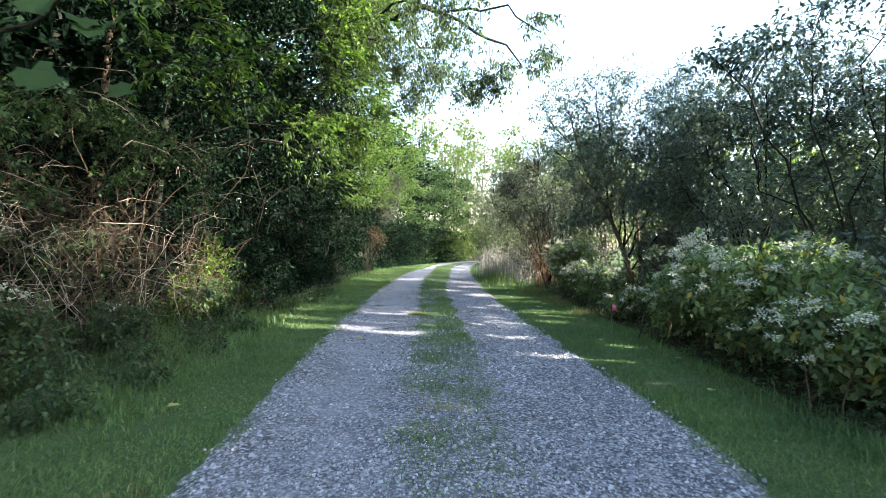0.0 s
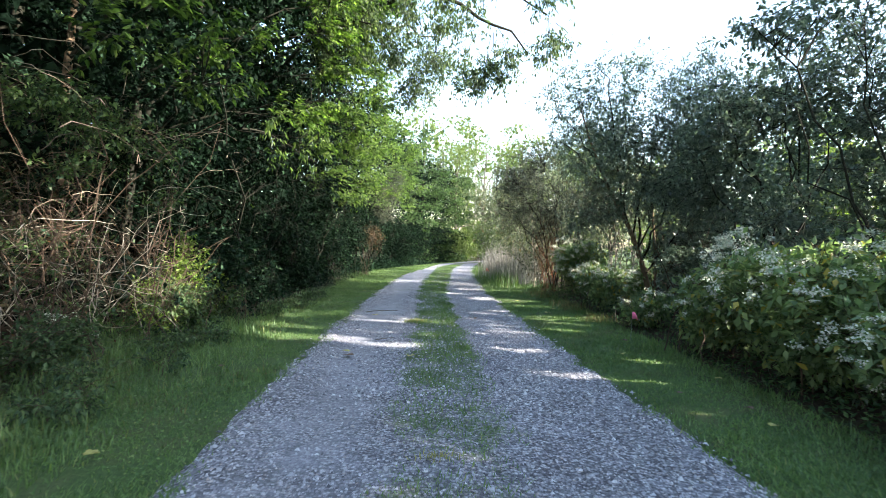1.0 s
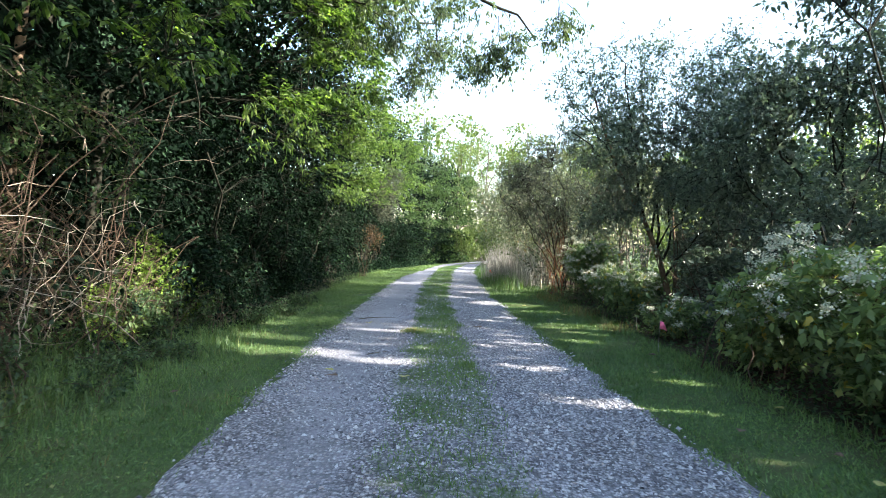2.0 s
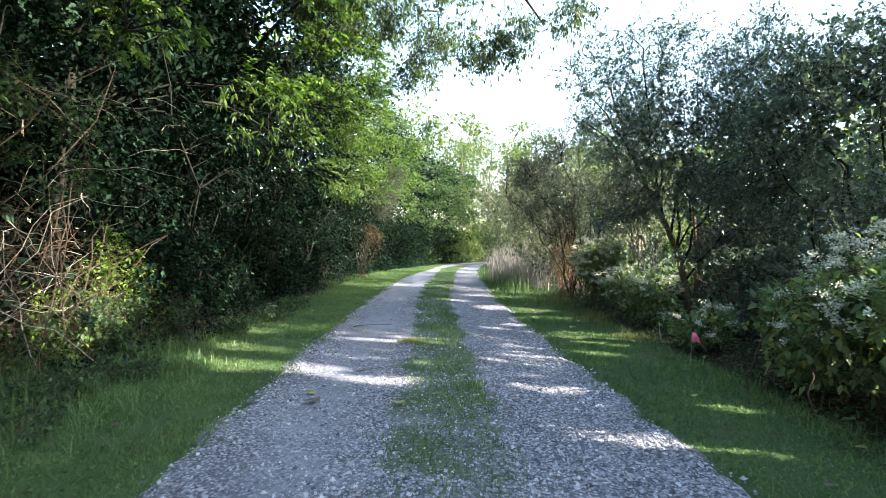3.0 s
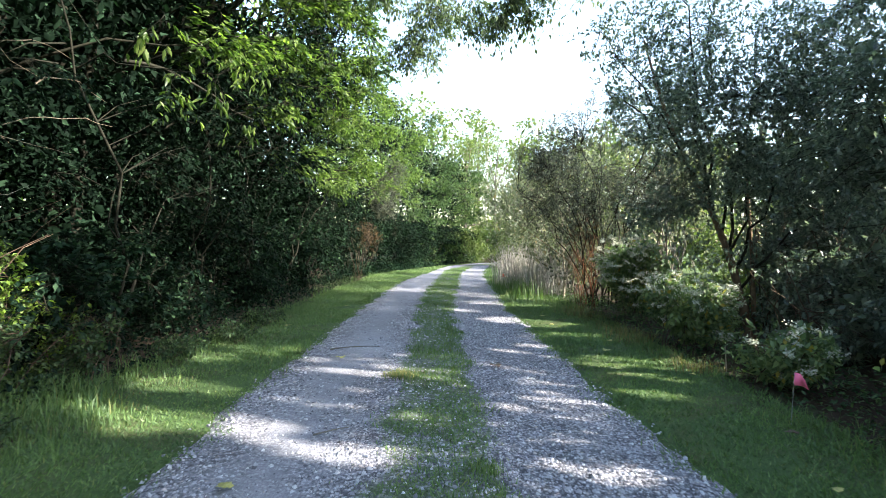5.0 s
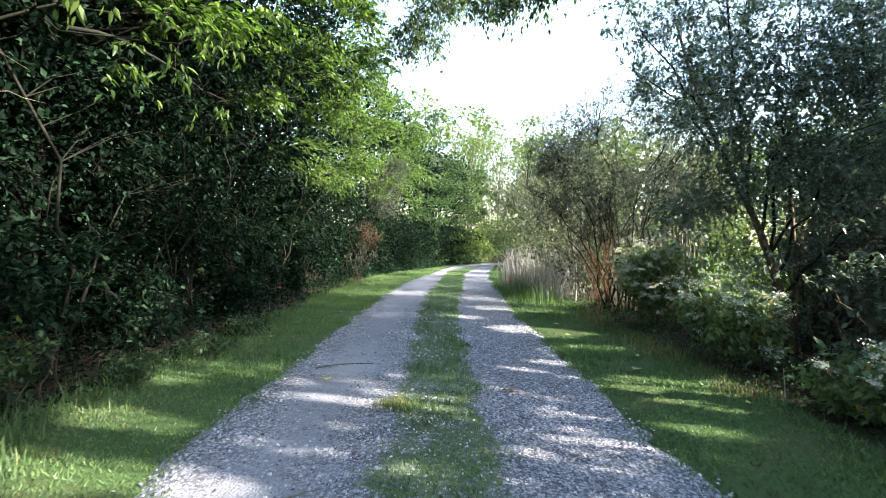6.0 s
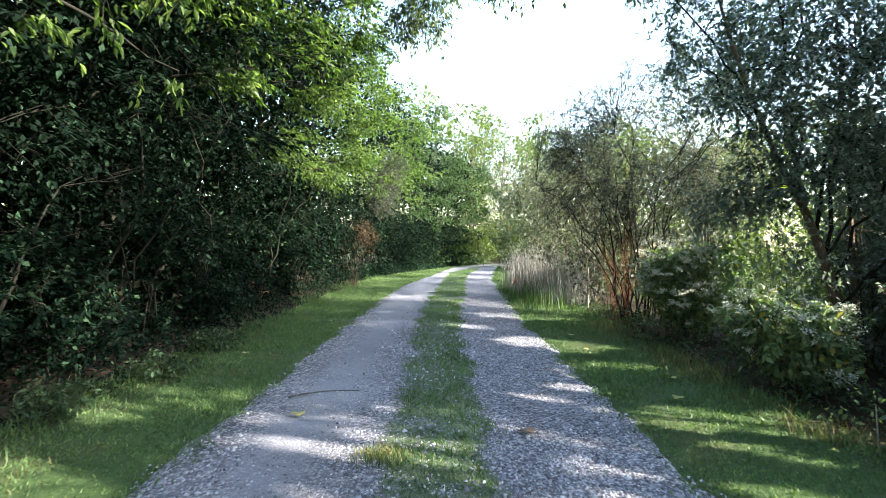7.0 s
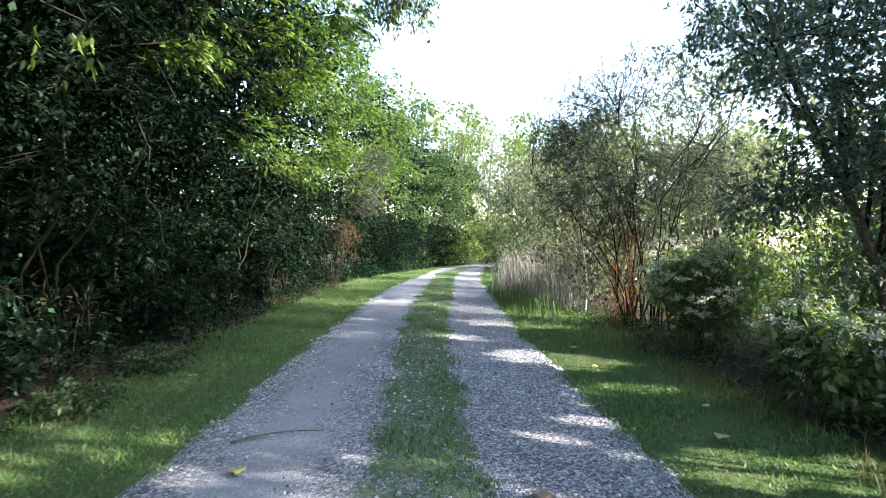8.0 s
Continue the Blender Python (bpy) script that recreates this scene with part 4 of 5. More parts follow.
ways = [curve((-4.3, 14.4, 4.8), (-1.35, 13.7, 6.7), (0, 0, 0.25), 10), curve((-1.8, 13.8, 6.5), (2.1, 12.5, 6.0), (0, 0, 0.4), 10), curve((-2.1, 13.9, 6.3), (-0.2, 17.6, 6.8), (0, 0, 0.3), 9),
        curve((-0.7, 13.4, 6.8), (1.9, 14.5, 5.8), (0, 0, 0.2), 8), curve((-2.5, 14.0, 6.0), (0.2, 10.9, 6.2), (0, 0, 0.3), 9), curve((-2.9, 14.2, 5.7), (-1.6, 12.4, 5.6), (0, 0, 0.25), 8)]
nodes = stems(limb_ob, 270, ways, 0.055, BARK_DARK, "limb", 7)
grow(limb_ob, 270, [(1.0, 12.9, 5.4, 0.9, 1.0, 0.5), (-0.1, 13.5, 6.0, 1.1, 1.1, 0.5), (1.3, 14.2, 5.15, 0.6, 0.7, 0.5), (-0.4, 17.6, 6.5, 0.9, 1.1, 0.5), (0.1, 11.6, 6.0, 1.0, 0.9, 0.5), (2.0, 12.0, 5.75, 0.7, 0.7, 0.4),
                    (-1.5, 13.7, 6.6, 1.0, 1.1, 0.5), (0.4, 15.3, 5.7, 0.8, 0.8, 0.5), (-0.9, 18.0, 5.8, 0.9, 1.0, 0.5), (-1.3, 15.6, 6.3, 1.0, 1.0, 0.6), (0.5, 13.5, 4.85, 0.6, 0.7, 0.4), (2.3, 13.6, 5.6, 0.6, 0.7, 0.35),
                    (-1.8, 12.6, 5.9, 0.8, 0.8, 0.5), (-0.9, 13.2, 5.2, 0.7, 0.7, 0.4), (-2.2, 13.6, 5.4, 0.8, 0.9, 0.5)], nodes, 6200, 7, 0.09, 0.42, LEAF_LIMB, BARK_DARK, droop=0.8, branches=260, thick=0.008, gaps=-0.2, gap_scale=3.4, twig_len=0.42)


# ---- right: flowering bushes, shrubs and trees ----
def floret_mesh(seed):
    """A flat-topped head of small florets."""
    rng = np.random.default_rng(seed)
    k = 34
    p = rng.normal(size=(k, 3)) * np.array([0.032, 0.032, 0.013])
    d = unit(rng.normal(size=(k, 3)) + np.array([0, 0, 0.4]))
    up = unit(rng.normal(size=(k, 3)) + np.array([0, 0, 1.5]))
    side = unit(np.cross(d, up))
    return leaf_mesh("blossom", p, d, side, np.cross(side, d), np.full(k, 0.02), np.full(k, 0.018), PETAL)


FLORETS = [floret_mesh(s) for s in (1, 2, 3)]


def flower_bush(seed, x, y, rx, ry, h, heads, twigs=900, leaf=None, length=0.072):
    """A leafy bush with flat flower heads over its top and its sides."""
    leaf = leaf or LEAF_FRESH
    rng = np.random.default_rng(seed + 3000)
    ends = [(x + rng.uniform(-1, 1) * rx * 0.8, y + rng.uniform(-1, 1) * ry * 0.8, h * rng.uniform(0.7, 0.95)) for k in range(14)]
    lobes = [(x, y, h * 0.5, rx * 0.72, ry * 0.72, h * 0.42)]
    for k in range(9):
        a, r = rng.uniform(0, 6.28), rng.uniform(0.28, 0.52)
        lobes.append((x + rx * (1.02 - r) * math.cos(a), y + ry * (1.02 - r) * math.sin(a), h * rng.uniform(0.42, 0.84), rx * r, ry * r, h * r * 0.55))
    ob = shrub("flowering_bush", seed, (x, y, 0.02), ends, lobes, "leafy green bush topped with small white flower heads", leaf, BARK_BROWN, category="flowering bush", group="white flowering bushes",
               twigs=twigs, per=7, length=length, aspect=0.5, droop=0.2, branches=60, thick=0.005, twig_len=0.26, radius=0.007, foot_spread=0.25, shell=0.3, gaps=-0.5)
    inner_leaves(ob, seed, [(x, y, h * 0.4, rx * 0.7, ry * 0.7, h * 0.36)], int(twigs * 0.7), 0.095, leaf)
    for k in range(heads):
        lobe = lobes[rng.integers(1, 10)]
        d = unit(rng.normal(size=3) + np.array([-0.45, -0.3, 0.6]))
        p = np.array(lobe[:3]) + d * np.array(lobe[3:]) * rng.uniform(1.0, 1.15)
        if p[2] < 0.12:
            continue
        for q in range(rng.integers(1, 4)):
            b = new("blossom", FLORETS[(k + q) % 3])
            b.parent = ob
            b.location = (p[0] - x + rng.normal() * 0.04, p[1] - y + rng.normal() * 0.04, p[2] - 0.02 + rng.normal() * 0.015)
            b.rotation_euler = (rng.normal() * 0.4, rng.normal() * 0.4, rng.uniform(0, 6.28))
            b.scale = (rng.uniform(0.6, 1.2),) * 3
    return ob


flower_bush(300, 3.35, 6.0, 0.85, 1.1, 1.48, 90, 2100, length=0.092)
flower_bush(301, 3.4, 4.3, 0.8, 0.75, 1.0, 50, 1050, length=0.092)
flower_bush(302, 3.25, 7.6, 0.6, 0.75, 1.2, 70, 1000, length=0.092)
flower_bush(303, 3.5, 14.7, 0.8, 0.8, 1.4, 170, 1100, length=0.085)
flower_bush(304, 3.15, 11.7, 0.52, 0.6, 0.95, 110, 800, length=0.085)
flower_bush(305, 3.15, 9.8, 0.42, 0.55, 0.56, 34, 460, length=0.085)
flower_bush(306, 4.0, 13.2, 0.5, 0.6, 0.85, 16, 450, length=0.085)

for i, (x, y, h) in enumerate([(-3.45, 3.8, 0.7), (-3.5, 4.8, 0.8), (-3.3, 5.9, 0.6), (-3.25, 8.3, 0.7), (-3.2, 9.4, 0.6)]):
    flower_bush(310 + i, x, y, 0.35, 0.45, h, 8 if y < 7 else 1, 420, LEAF_WEED, 0.055)

# dark shrub trees with many leaning stems
RIGHT_ROW = "shrub trees along the track"
rng = np.random.default_rng(320)
lobes = [(2.9, 12.2, 3.4, 0.9, 1.0, 0.9), (2.6, 12.5, 4.2, 0.8, 0.9, 0.7), (3.7, 12.5, 4.5, 1.1, 1.2, 0.9), (4.9, 12.5, 4.3, 1.2, 1.2, 1.1), (3.8, 11.9, 3.0, 0.9, 0.9, 0.8), (5.0, 12.0, 3.1, 1.1, 1.0, 0.9), (4.7, 12.2, 2.1, 0.8, 0.9, 0.6), (3.3, 13.3, 3.7, 0.9, 0.9, 0.9),
         (3.3, 12.1, 2.0, 0.5, 0.6, 0.4), (4.7, 12.3, 1.3, 0.7, 0.8, 0.6), (4.2, 12.3, 2.5, 0.7, 0.8, 0.5), (5.3, 12.6, 1.0, 0.8, 0.9, 0.7), (4.5, 12.0, 3.6, 0.8, 0.9, 0.7), (3.6, 11.8, 2.3, 0.7, 0.6, 0.5), (3.0, 12.1, 2.6, 0.7, 0.7, 0.5), (4.6, 13.1, 1.7, 0.7, 0.7, 0.6), (5.4, 12.3, 2.2, 0.8, 0.8, 0.7), (2.9, 12.3, 1.8, 0.6, 0.6, 0.45), (3.4, 12.0, 1.2, 0.5, 0.5, 0.35)]
ob = thing("shrub_tree", (4.35, 12.6, 0.05), "dark grey-green shrub tree with a leaning brown trunk", "tree", RIGHT_ROW)
main = np.concatenate([curve((4.35, 12.6, -0.05), (3.8, 12.6, 1.72), (0.06, 0, 0), 8)[:-1], curve((3.8, 12.6, 1.72), (2.75, 12.6, 4.2), (-0.08, 0, -0.05), 9)])
v, f = tube(main, np.linspace(0.062, 0.014, len(main)), 9, 0.07, rng)
child("trunk", mesh_of("trunk", v, f, BARK_TAN), ob, "leaning brown trunk")
v, f = tube(curve((4.43, 12.65, -0.05), (4.3, 12.8, 2.6), (0.06, 0.05, 0), 9), np.linspace(0.038, 0.014, 9), 8, 0.07, rng)
child("trunk", mesh_of("trunk", v, f, BARK_TAN), ob)
ways = [curve(main[k], e, (0.0, 0.0, 0.12), 9) for k, e in [(5, (3.9, 12.1, 3.3)), (7, (3.1, 12.4, 4.9)), (6, (4.5, 12.7, 4.6)), (4, (4.8, 12.2, 2.9)), (9, (2.2, 12.3, 3.4)), (10, (2.1, 12.6, 4.3)), (3, (4.9, 12.0, 1.8)), (8, (3.7, 12.8, 5.0)), (5, (5.3, 12.4, 4.2))]]
nodes = np.concatenate([stems(ob, 330, ways, 0.02, BARK_DARK, "limb", 6), main[6:]])
grow(ob, 330, lobes, nodes, 7800, 9, 0.06, 0.46, LEAF_DARK, BARK_DARK, branches=300, thick=0.006, gaps=-0.28, gap_scale=4.0)
inner_leaves(ob, 330, [(q[0] + 0.4, q[1] + 0.3, q[2], q[3] * 0.8, q[4] * 0.7, q[5] * 0.8) for q in lobes if q[2] < 3.8 and q[0] > (4.0 if q[2] < 2.7 else 2.8)], 5000, 0.1, LEAF_DARK)
v, f = tube(curve((3.34, 12.6, 2.58), (3.27, 12.57, 2.8), (0, 0, 0), 4), [0.02, 0.021, 0.016, 0.004], 6)
child("broken_stub", mesh_of("broken_stub", v, f, BARK_PALE), ob, "pale snapped stem end")
lobes = [(4.2, 9.6, 2.9, 1.0, 1.1, 0.9), (4.5, 10.0, 3.6, 1.1, 1.1, 0.8), (5.6, 9.8, 3.6, 1.2, 1.2, 0.9), (4.6, 9.4, 1.7, 1.0, 1.1, 0.8), (5.8, 9.2, 2.0, 1.2, 1.2, 1.0), (6.6, 9.0, 3.0, 1.0, 1.1, 1.1), (4.3, 10.6, 2.2, 0.9, 0.9, 0.9), (4.2, 9.8, 0.8, 0.7, 0.9, 0.5), (6.9, 8.6, 3.9, 1.1, 1.0, 0.8), (7.3, 8.4, 2.4, 1.0, 1.0, 0.9), (6.5, 9.8, 2.6, 1.0, 1.0, 0.9), (7.6, 9.4, 4.0, 1.1, 1.0, 0.9), (6.0, 9.4, 4.2, 0.9, 0.9, 0.6)]
ob = shrub("shrub_tree", 331, (5.2, 9.8, 0.05), [(4.2, 9.5, 3.3), (4.6, 10.2, 3.9), (5.4, 9.6, 4.1), (5.9, 10.2, 3.9), (4.0, 9.9, 2.6), (5.0, 9.2, 3.5), (6.2, 9.2, 3.6)], lobes,
           "dense dark shrub tree with shaded leaves", LEAF_DARK, BARK_DARK, radius=0.026, category="tree", group=RIGHT_ROW, twigs=7000, per=9, length=0.063, aspect=0.46, branches=280, thick=0.007, bend=0.1, gaps=-0.2, gap_scale=4.0)
inner_leaves(ob, 331, [(q[0] + 0.4, q[1] + 0.2, q[2], q[3] * 0.8, q[4] * 0.8, q[5] * 0.8) for q in lobes if q[2] < 3.8], 9500, 0.11, LEAF_DARK)
lobes = [(3.5, 6.9, 3.55, 0.55, 0.7, 0.28), (4.3, 7.0, 3.75, 0.8, 0.8, 0.35), (5.6, 7.0, 3.4, 0.7, 0.9, 0.9), (5.8, 7.0, 2.3, 0.7, 0.9, 0.8), (5.0, 6.6, 4.2, 0.7, 0.7, 0.4)]
ob = shrub("shrub_tree", 332, (5.3, 7.1, 0.05), [(3.4, 6.6, 2.62), (3.2, 6.8, 3.4), (4.6, 7.2, 4.2), (5.4, 7.0, 4.6), (6.2, 6.6, 4.2), (5.0, 6.2, 4.0)], lobes,
           "leafy shrub tree with arching dark branches", LEAF_DARK, BARK_DARK, radius=0.02, category="tree", group=RIGHT_ROW, twigs=1500, per=8, length=0.075, aspect=0.46, branches=180, thick=0.008, bend=0.06, gaps=-0.35)
inner_leaves(ob, 332, [(q[0] + 0.6, q[1] + 0.2, q[2], q[3] * 0.6, q[4] * 0.6, q[5] * 0.6) for q in lobes[3:4]], 300, 0.12, LEAF_DARK)

# shaded understorey between the shrub trees
for i, (x, y, h) in enumerate([(4.6, 8.2, 1.5), (4.2, 10.9, 1.3), (5.3, 11.4, 1.5), (5.4, 6.4, 1.8), (6.3, 8.0, 2.2), (6.2, 10.4, 2.0), (6.8, 12.2, 1.6), (4.6, 5.0, 1.6), (5.2, 3.6, 2.4), (4.7, 12.8, 2.1), (5.4, 13.1, 2.2), (5.0, 11.8, 2.0), (4.2, 9.0, 1.6)]):
    r2 = np.random.default_rng(380 + i)
    lobes = [(x + r2.normal() * 0.35, y + r2.normal() * 0.35, h * (0.2 + 0.2 * k), 0.75, 0.8, 0.4) for k in range(4)]
    ob = shrub("undergrowth_shrub", 380 + i, (x, y, 0.05), [(x + r2.normal() * 0.5, y + r2.normal() * 0.5, h * r2.uniform(0.6, 1)) for k in range(6)], lobes, "low shaded shrub with brown stems", LEAF_DARK, BARK_BROWN, group="undergrowth shrubs",
               twigs=400, per=9, length=0.08, aspect=0.5, branches=40, thick=0.006, twig_len=0.3, radius=0.01)
    inner_leaves(ob, 380 + i, [(q[0] + 0.3, q[1] + 0.2, q[2], q[3], q[4], q[5]) for q in lobes], 620, 0.12, LEAF_DARK)

for i, (x, y, h) in enumerate([(6.3, 13.4, 3.0), (7.2, 12.0, 3.9), (7.6, 14.2, 3.4), (6.6, 6.0, 3.2), (7.4, 10.2, 3.4), (5.9, 14.0, 2.8)]):
    r2 = np.random.default_rng(395 + i)
    lobes = [(x + r2.normal() * 0.35, y + r2.normal() * 0.35, h * (0.2 + 0.15 * k), 0.95, 0.95, 0.5) for k in range(6)]
    ob = shrub("tall_shrub", 365 + i, (x, y, 0.05), [(x + r2.normal() * 0.6, y + r2.normal() * 0.6, h * r2.uniform(0.6, 1)) for k in range(7)], lobes, "tall shaded grey-green shrub behind the shrub trees", LEAF_DARK, BARK_DARK, group="tall shrubs",
               twigs=760, per=8, length=0.095, aspect=0.5, branches=50, thick=0.007, twig_len=0.35, radius=0.016)
    inner_leaves(ob, 365 + i, lobes, 1300, 0.15, LEAF_DARK)

# grey willow with russet stems
ends = [(3.4 + math.cos(a) * r, 16.9 + math.sin(a) * r * 0.8, z) for a, r, z in [(rng.uniform(0, 6.28), rng.uniform(0.7, 2.1), rng.uniform(1.8, 3.9)) for k in range(22)]]
willow = shrub("willow_shrub", 340, (3.35, 16.8, 0.05), ends, [(2.4, 16.6, 3.3, 0.9, 1.1, 0.9), (3.2, 17.0, 3.9, 1.1, 1.2, 0.7), (4.4, 17.0, 2.7, 1.1, 1.2, 0.9), (2.3, 17.0, 2.2, 0.8, 1.0, 0.8), (3.2, 16.2, 2.3, 1.0, 0.8, 0.7), (2.6, 16.7, 1.4, 0.8, 0.8, 0.5), (3.7, 16.6, 1.3, 0.8, 0.8, 0.6), (1.9, 16.6, 3.0, 0.6, 0.7, 0.5)],
      "grey-green willow shrub with fanned bare stems", LEAF_GREY, BARK_DARK, radius=0.017, twigs=6800, per=8, length=0.05, aspect=0.36, branches=620, thick=0.006, bend=0.12, foot_spread=0.22, gaps=-0.25)
inner_leaves(willow, 340, [(3.3, 17.3, 0.8, 1.3, 0.5, 0.6), (3.2, 17.4, 1.9, 1.4, 0.6, 0.8)], 1800, 0.08, LEAF_GREY)
ends = [(2.95 + rng.normal() * 0.5, 16.5 + rng.normal() * 0.4, rng.uniform(0.8, 2.1)) for k in range(18)]
shrub("dry_bush", 341, (2.95, 16.5, 0.03), ends, [(2.95, 16.5, 1.4, 0.45, 0.4, 0.8)], "russet dry stems at the foot of the willow", LEAF_DRY, BARK_RUSSET, radius=0.007, twigs=240, per=2, length=0.07, aspect=0.2, branches=40, thick=0.005, twig_len=0.35)
for i, (x, y, h) in enumerate([(2.9, 20.5, 3.4), (3.9, 23.5, 4.6), (3.0, 27.5, 4.8), (4.8, 18.8, 5.2), (4.6, 31.0, 5.5), (7.5, 25.0, 5.5)]):
    r2 = np.random.default_rng(350 + i)
    ends = [(x + r2.normal() * 0.9, y + r2.normal() * 0.8, h * r2.uniform(0.6, 0.95)) for k in range(10)]
    lobes = [(x + r2.normal() * 0.6, y + r2.normal() * 0.6, h * (0.3 + 0.14 * k), 1.2, 1.2, 0.8) for k in range(5)]
    ob = shrub("willow_shrub", 350 + i, (x + 0.6, y, 0.05), ends, lobes, "grey-green willow shrub, leaves coloured pale for sunlight", LEAF_WILLOW_LIT, BARK_GREY, radius=0.025, group="willows along the verge",
               twigs=1000, per=10, length=0.085, aspect=0.38, branches=90, thick=0.008, twig_len=0.5)
    inner_leaves(ob, 350 + i, lobes, 1400, 0.13, LEAF_WILLOW_LIT)

shrub("willow_shrub", 358, (-3.6, 27.6, 0.05), [(-2.9 + rng.normal() * 0.5, 27.5 + rng.normal() * 0.5, rng.uniform(3.2, 4.4)) for k in range(8)],
      [(-2.4, 27.4, 4.0, 0.8, 0.9, 0.7), (-2.7, 27.5, 3.2, 0.8, 0.9, 0.6), (-2.5, 27.0, 2.6, 0.6, 0.8, 0.5)], "grey-leaved willow shrub leaning from the hedge", LEAF_GREY, BARK_DARK, radius=0.02,
      twigs=1500, per=8, length=0.06, aspect=0.32, branches=90, thick=0.008, twig_len=0.35)
ends = [(-2.7 + rng.normal() * 0.4, 23.2 + rng.normal() * 0.5, rng.uniform(0.9, 2.2)) for k in range(10)]
shrub("dry_bush", 359, (-2.9, 23.2, 0.03), ends, [(-2.6, 23.2, 1.5, 0.4, 0.6, 0.6)], "rust-brown withered bush in the hedge", LEAF_DRY, BARK_BROWN, radius=0.008, twigs=170, per=4, length=0.07, aspect=0.4, branches=40, thick=0.006, twig_len=0.35, gaps=0.0)

# sunny scrub beyond the gap
for i, (x, y, h) in enumerate([(7.5, 16.0, 1.6), (9.5, 18.5, 2.0), (6.4, 15.0, 1.2), (8.5, 21.0, 2.4), (11.5, 15.5, 2.4), (11, 23, 3.0), (9.0, 12.8, 2.0), (13.0, 19.5, 3.2)]):
    lobes = crown_lobes(390 + i, x, y, 5, 0.2, h, 1.4, 0.5, 0.5)
    r2 = np.random.default_rng(395 + i)
    ob = shrub("bush", 390 + i, (x, y, 0.05), [(x + r2.normal() * 0.6, y + r2.normal() * 0.6, h * 0.8) for k in range(5)], lobes, "bright sunlit bush in the clearing", LEAF_FAR, BARK_BROWN, group="bushes in the clearing",
               twigs=520, per=9, length=0.09, aspect=0.5, branches=30, twig_len=0.4, clear=False)
    inner_leaves(ob, 390 + i, lobes, 900, 0.14, LEAF_FAR, False)

# ---- far end: sunny woodland round the bend ----
for i, (x, y, h) in enumerate([(-1.5, 47, 9), (1.2, 50, 10), (4.0, 54, 11), (-5, 45, 10), (7.5, 46, 9), (10.5, 40, 8), (-8, 52, 12), (12, 55, 11), (0, 62, 13), (7, 64, 13), (14, 33, 7), (17, 45, 9), (19, 22, 7), (21, 8, 8), (20, 30, 8), (15, 26, 6.5), (-2, 57, 15), (3, 68, 17), (10, 72, 17), (-6, 66, 17), (16, 64, 15)]):
    near_road = -6 < x < 6 and y < 56
    lobes = crown_lobes(400 + i, x, y, 11, h * 0.1, h * 0.95, 1.9, 1.2, 1.2)
    ob = tree("sunlit_tree", 400 + i, (x, y, 0.0), h * 0.9, lobes, "tall yellow-green sunlit tree at the bend", LEAF_MID if i in (0, 3) else LEAF_FAR, BARK_GREY, radius=0.16,
              group="sunlit trees at the bend", twigs=950 if near_road else 130, per=9, length=0.14 if near_road else 0.3, aspect=0.55, branches=60, twig_len=0.6, thick=0.018, clear=False)
    inner_leaves(ob, 400 + i, lobes, 2600 if near_road else 1100, 0.2 if near_road else 0.5, LEAF_MID if i in (0, 3) else LEAF_FAR, False)
for i, (x, y, h) in enumerate([(-0.8, 43, 2.4), (1.3, 45.5, 2.6), (3.4, 47.5, 2.4), (-2.4, 40, 2.6), (4.5, 40, 2.5), (4.3, 36, 2.3), (6, 33, 2.2), (2.0, 52.0, 3.0), (3.6, 55.5, 3.2), (0.6, 50.0, 2.6)]):
    r2 = np.random.default_rng(430 + i)
    lobes = [(x + r2.normal() * 0.5, y, h * (0.2 + 0.2 * k), 1.2, 1.1, 0.6) for k in range(4)]
    ob = shrub("bush", 430 + i, (x, y, 0.0), [(x + r2.normal() * 0.6, y + r2.normal() * 0.5, h * r2.uniform(0.6, 0.9)) for k in range(6)], lobes,
               "rounded green bush at the bend", LEAF_MID if i in (0, 3) else LEAF_FAR, BARK_BROWN, group="bushes at the bend", twigs=350, per=8, length=0.16, aspect=0.55, branches=30, twig_len=0.45, clear=False)
    inner_leaves(ob, 430 + i, lobes, 900, 0.2, LEAF_MID if i in (0, 3) else LEAF_FAR, False)

birch = thing("birch_tree", (3.3, 60.0, 0.0), "slender white-barked birch lit by the sun", "tree")
rng = np.random.default_rng(440)
path = curve((3.3, 60.0, -0.1), (3.45, 60.0, 12.0), (0.08, 0, 0), 14)
v, f = tube(path, np.linspace(0.16, 0.06, 14), 8, 0.04, rng)
child("trunk", mesh_of("trunk", v, f, BARK_BIRCH), birch)
ways = [curve(path[k], path[k] + np.array([rng.normal() * 1.2, rng.normal() * 0.8, 0.8]), (0, 0, 0.15), 7) for k in (5, 6, 7, 8, 9, 10, 11)]
nodes = np.concatenate([stems(birch, 440, ways, 0.03, BARK_BIRCH, "limb", 5), path[8:]])
grow(birch, 441, [(2.6, 60.2, 9.6, 1.3, 1.2, 1.2), (4.1, 60.2, 10.6, 1.3, 1.2, 1.2), (3.3, 59.6, 12.0, 1.5, 1.2, 1.2), (2.4, 60.4, 7.6, 0.9, 0.9, 0.8), (4.3, 60.4, 8.0, 0.9, 0.9, 0.8)], nodes, 700, 8, 0.14, 0.55, LEAF_FAR, BARK_GREY, clear=False, branches=50)

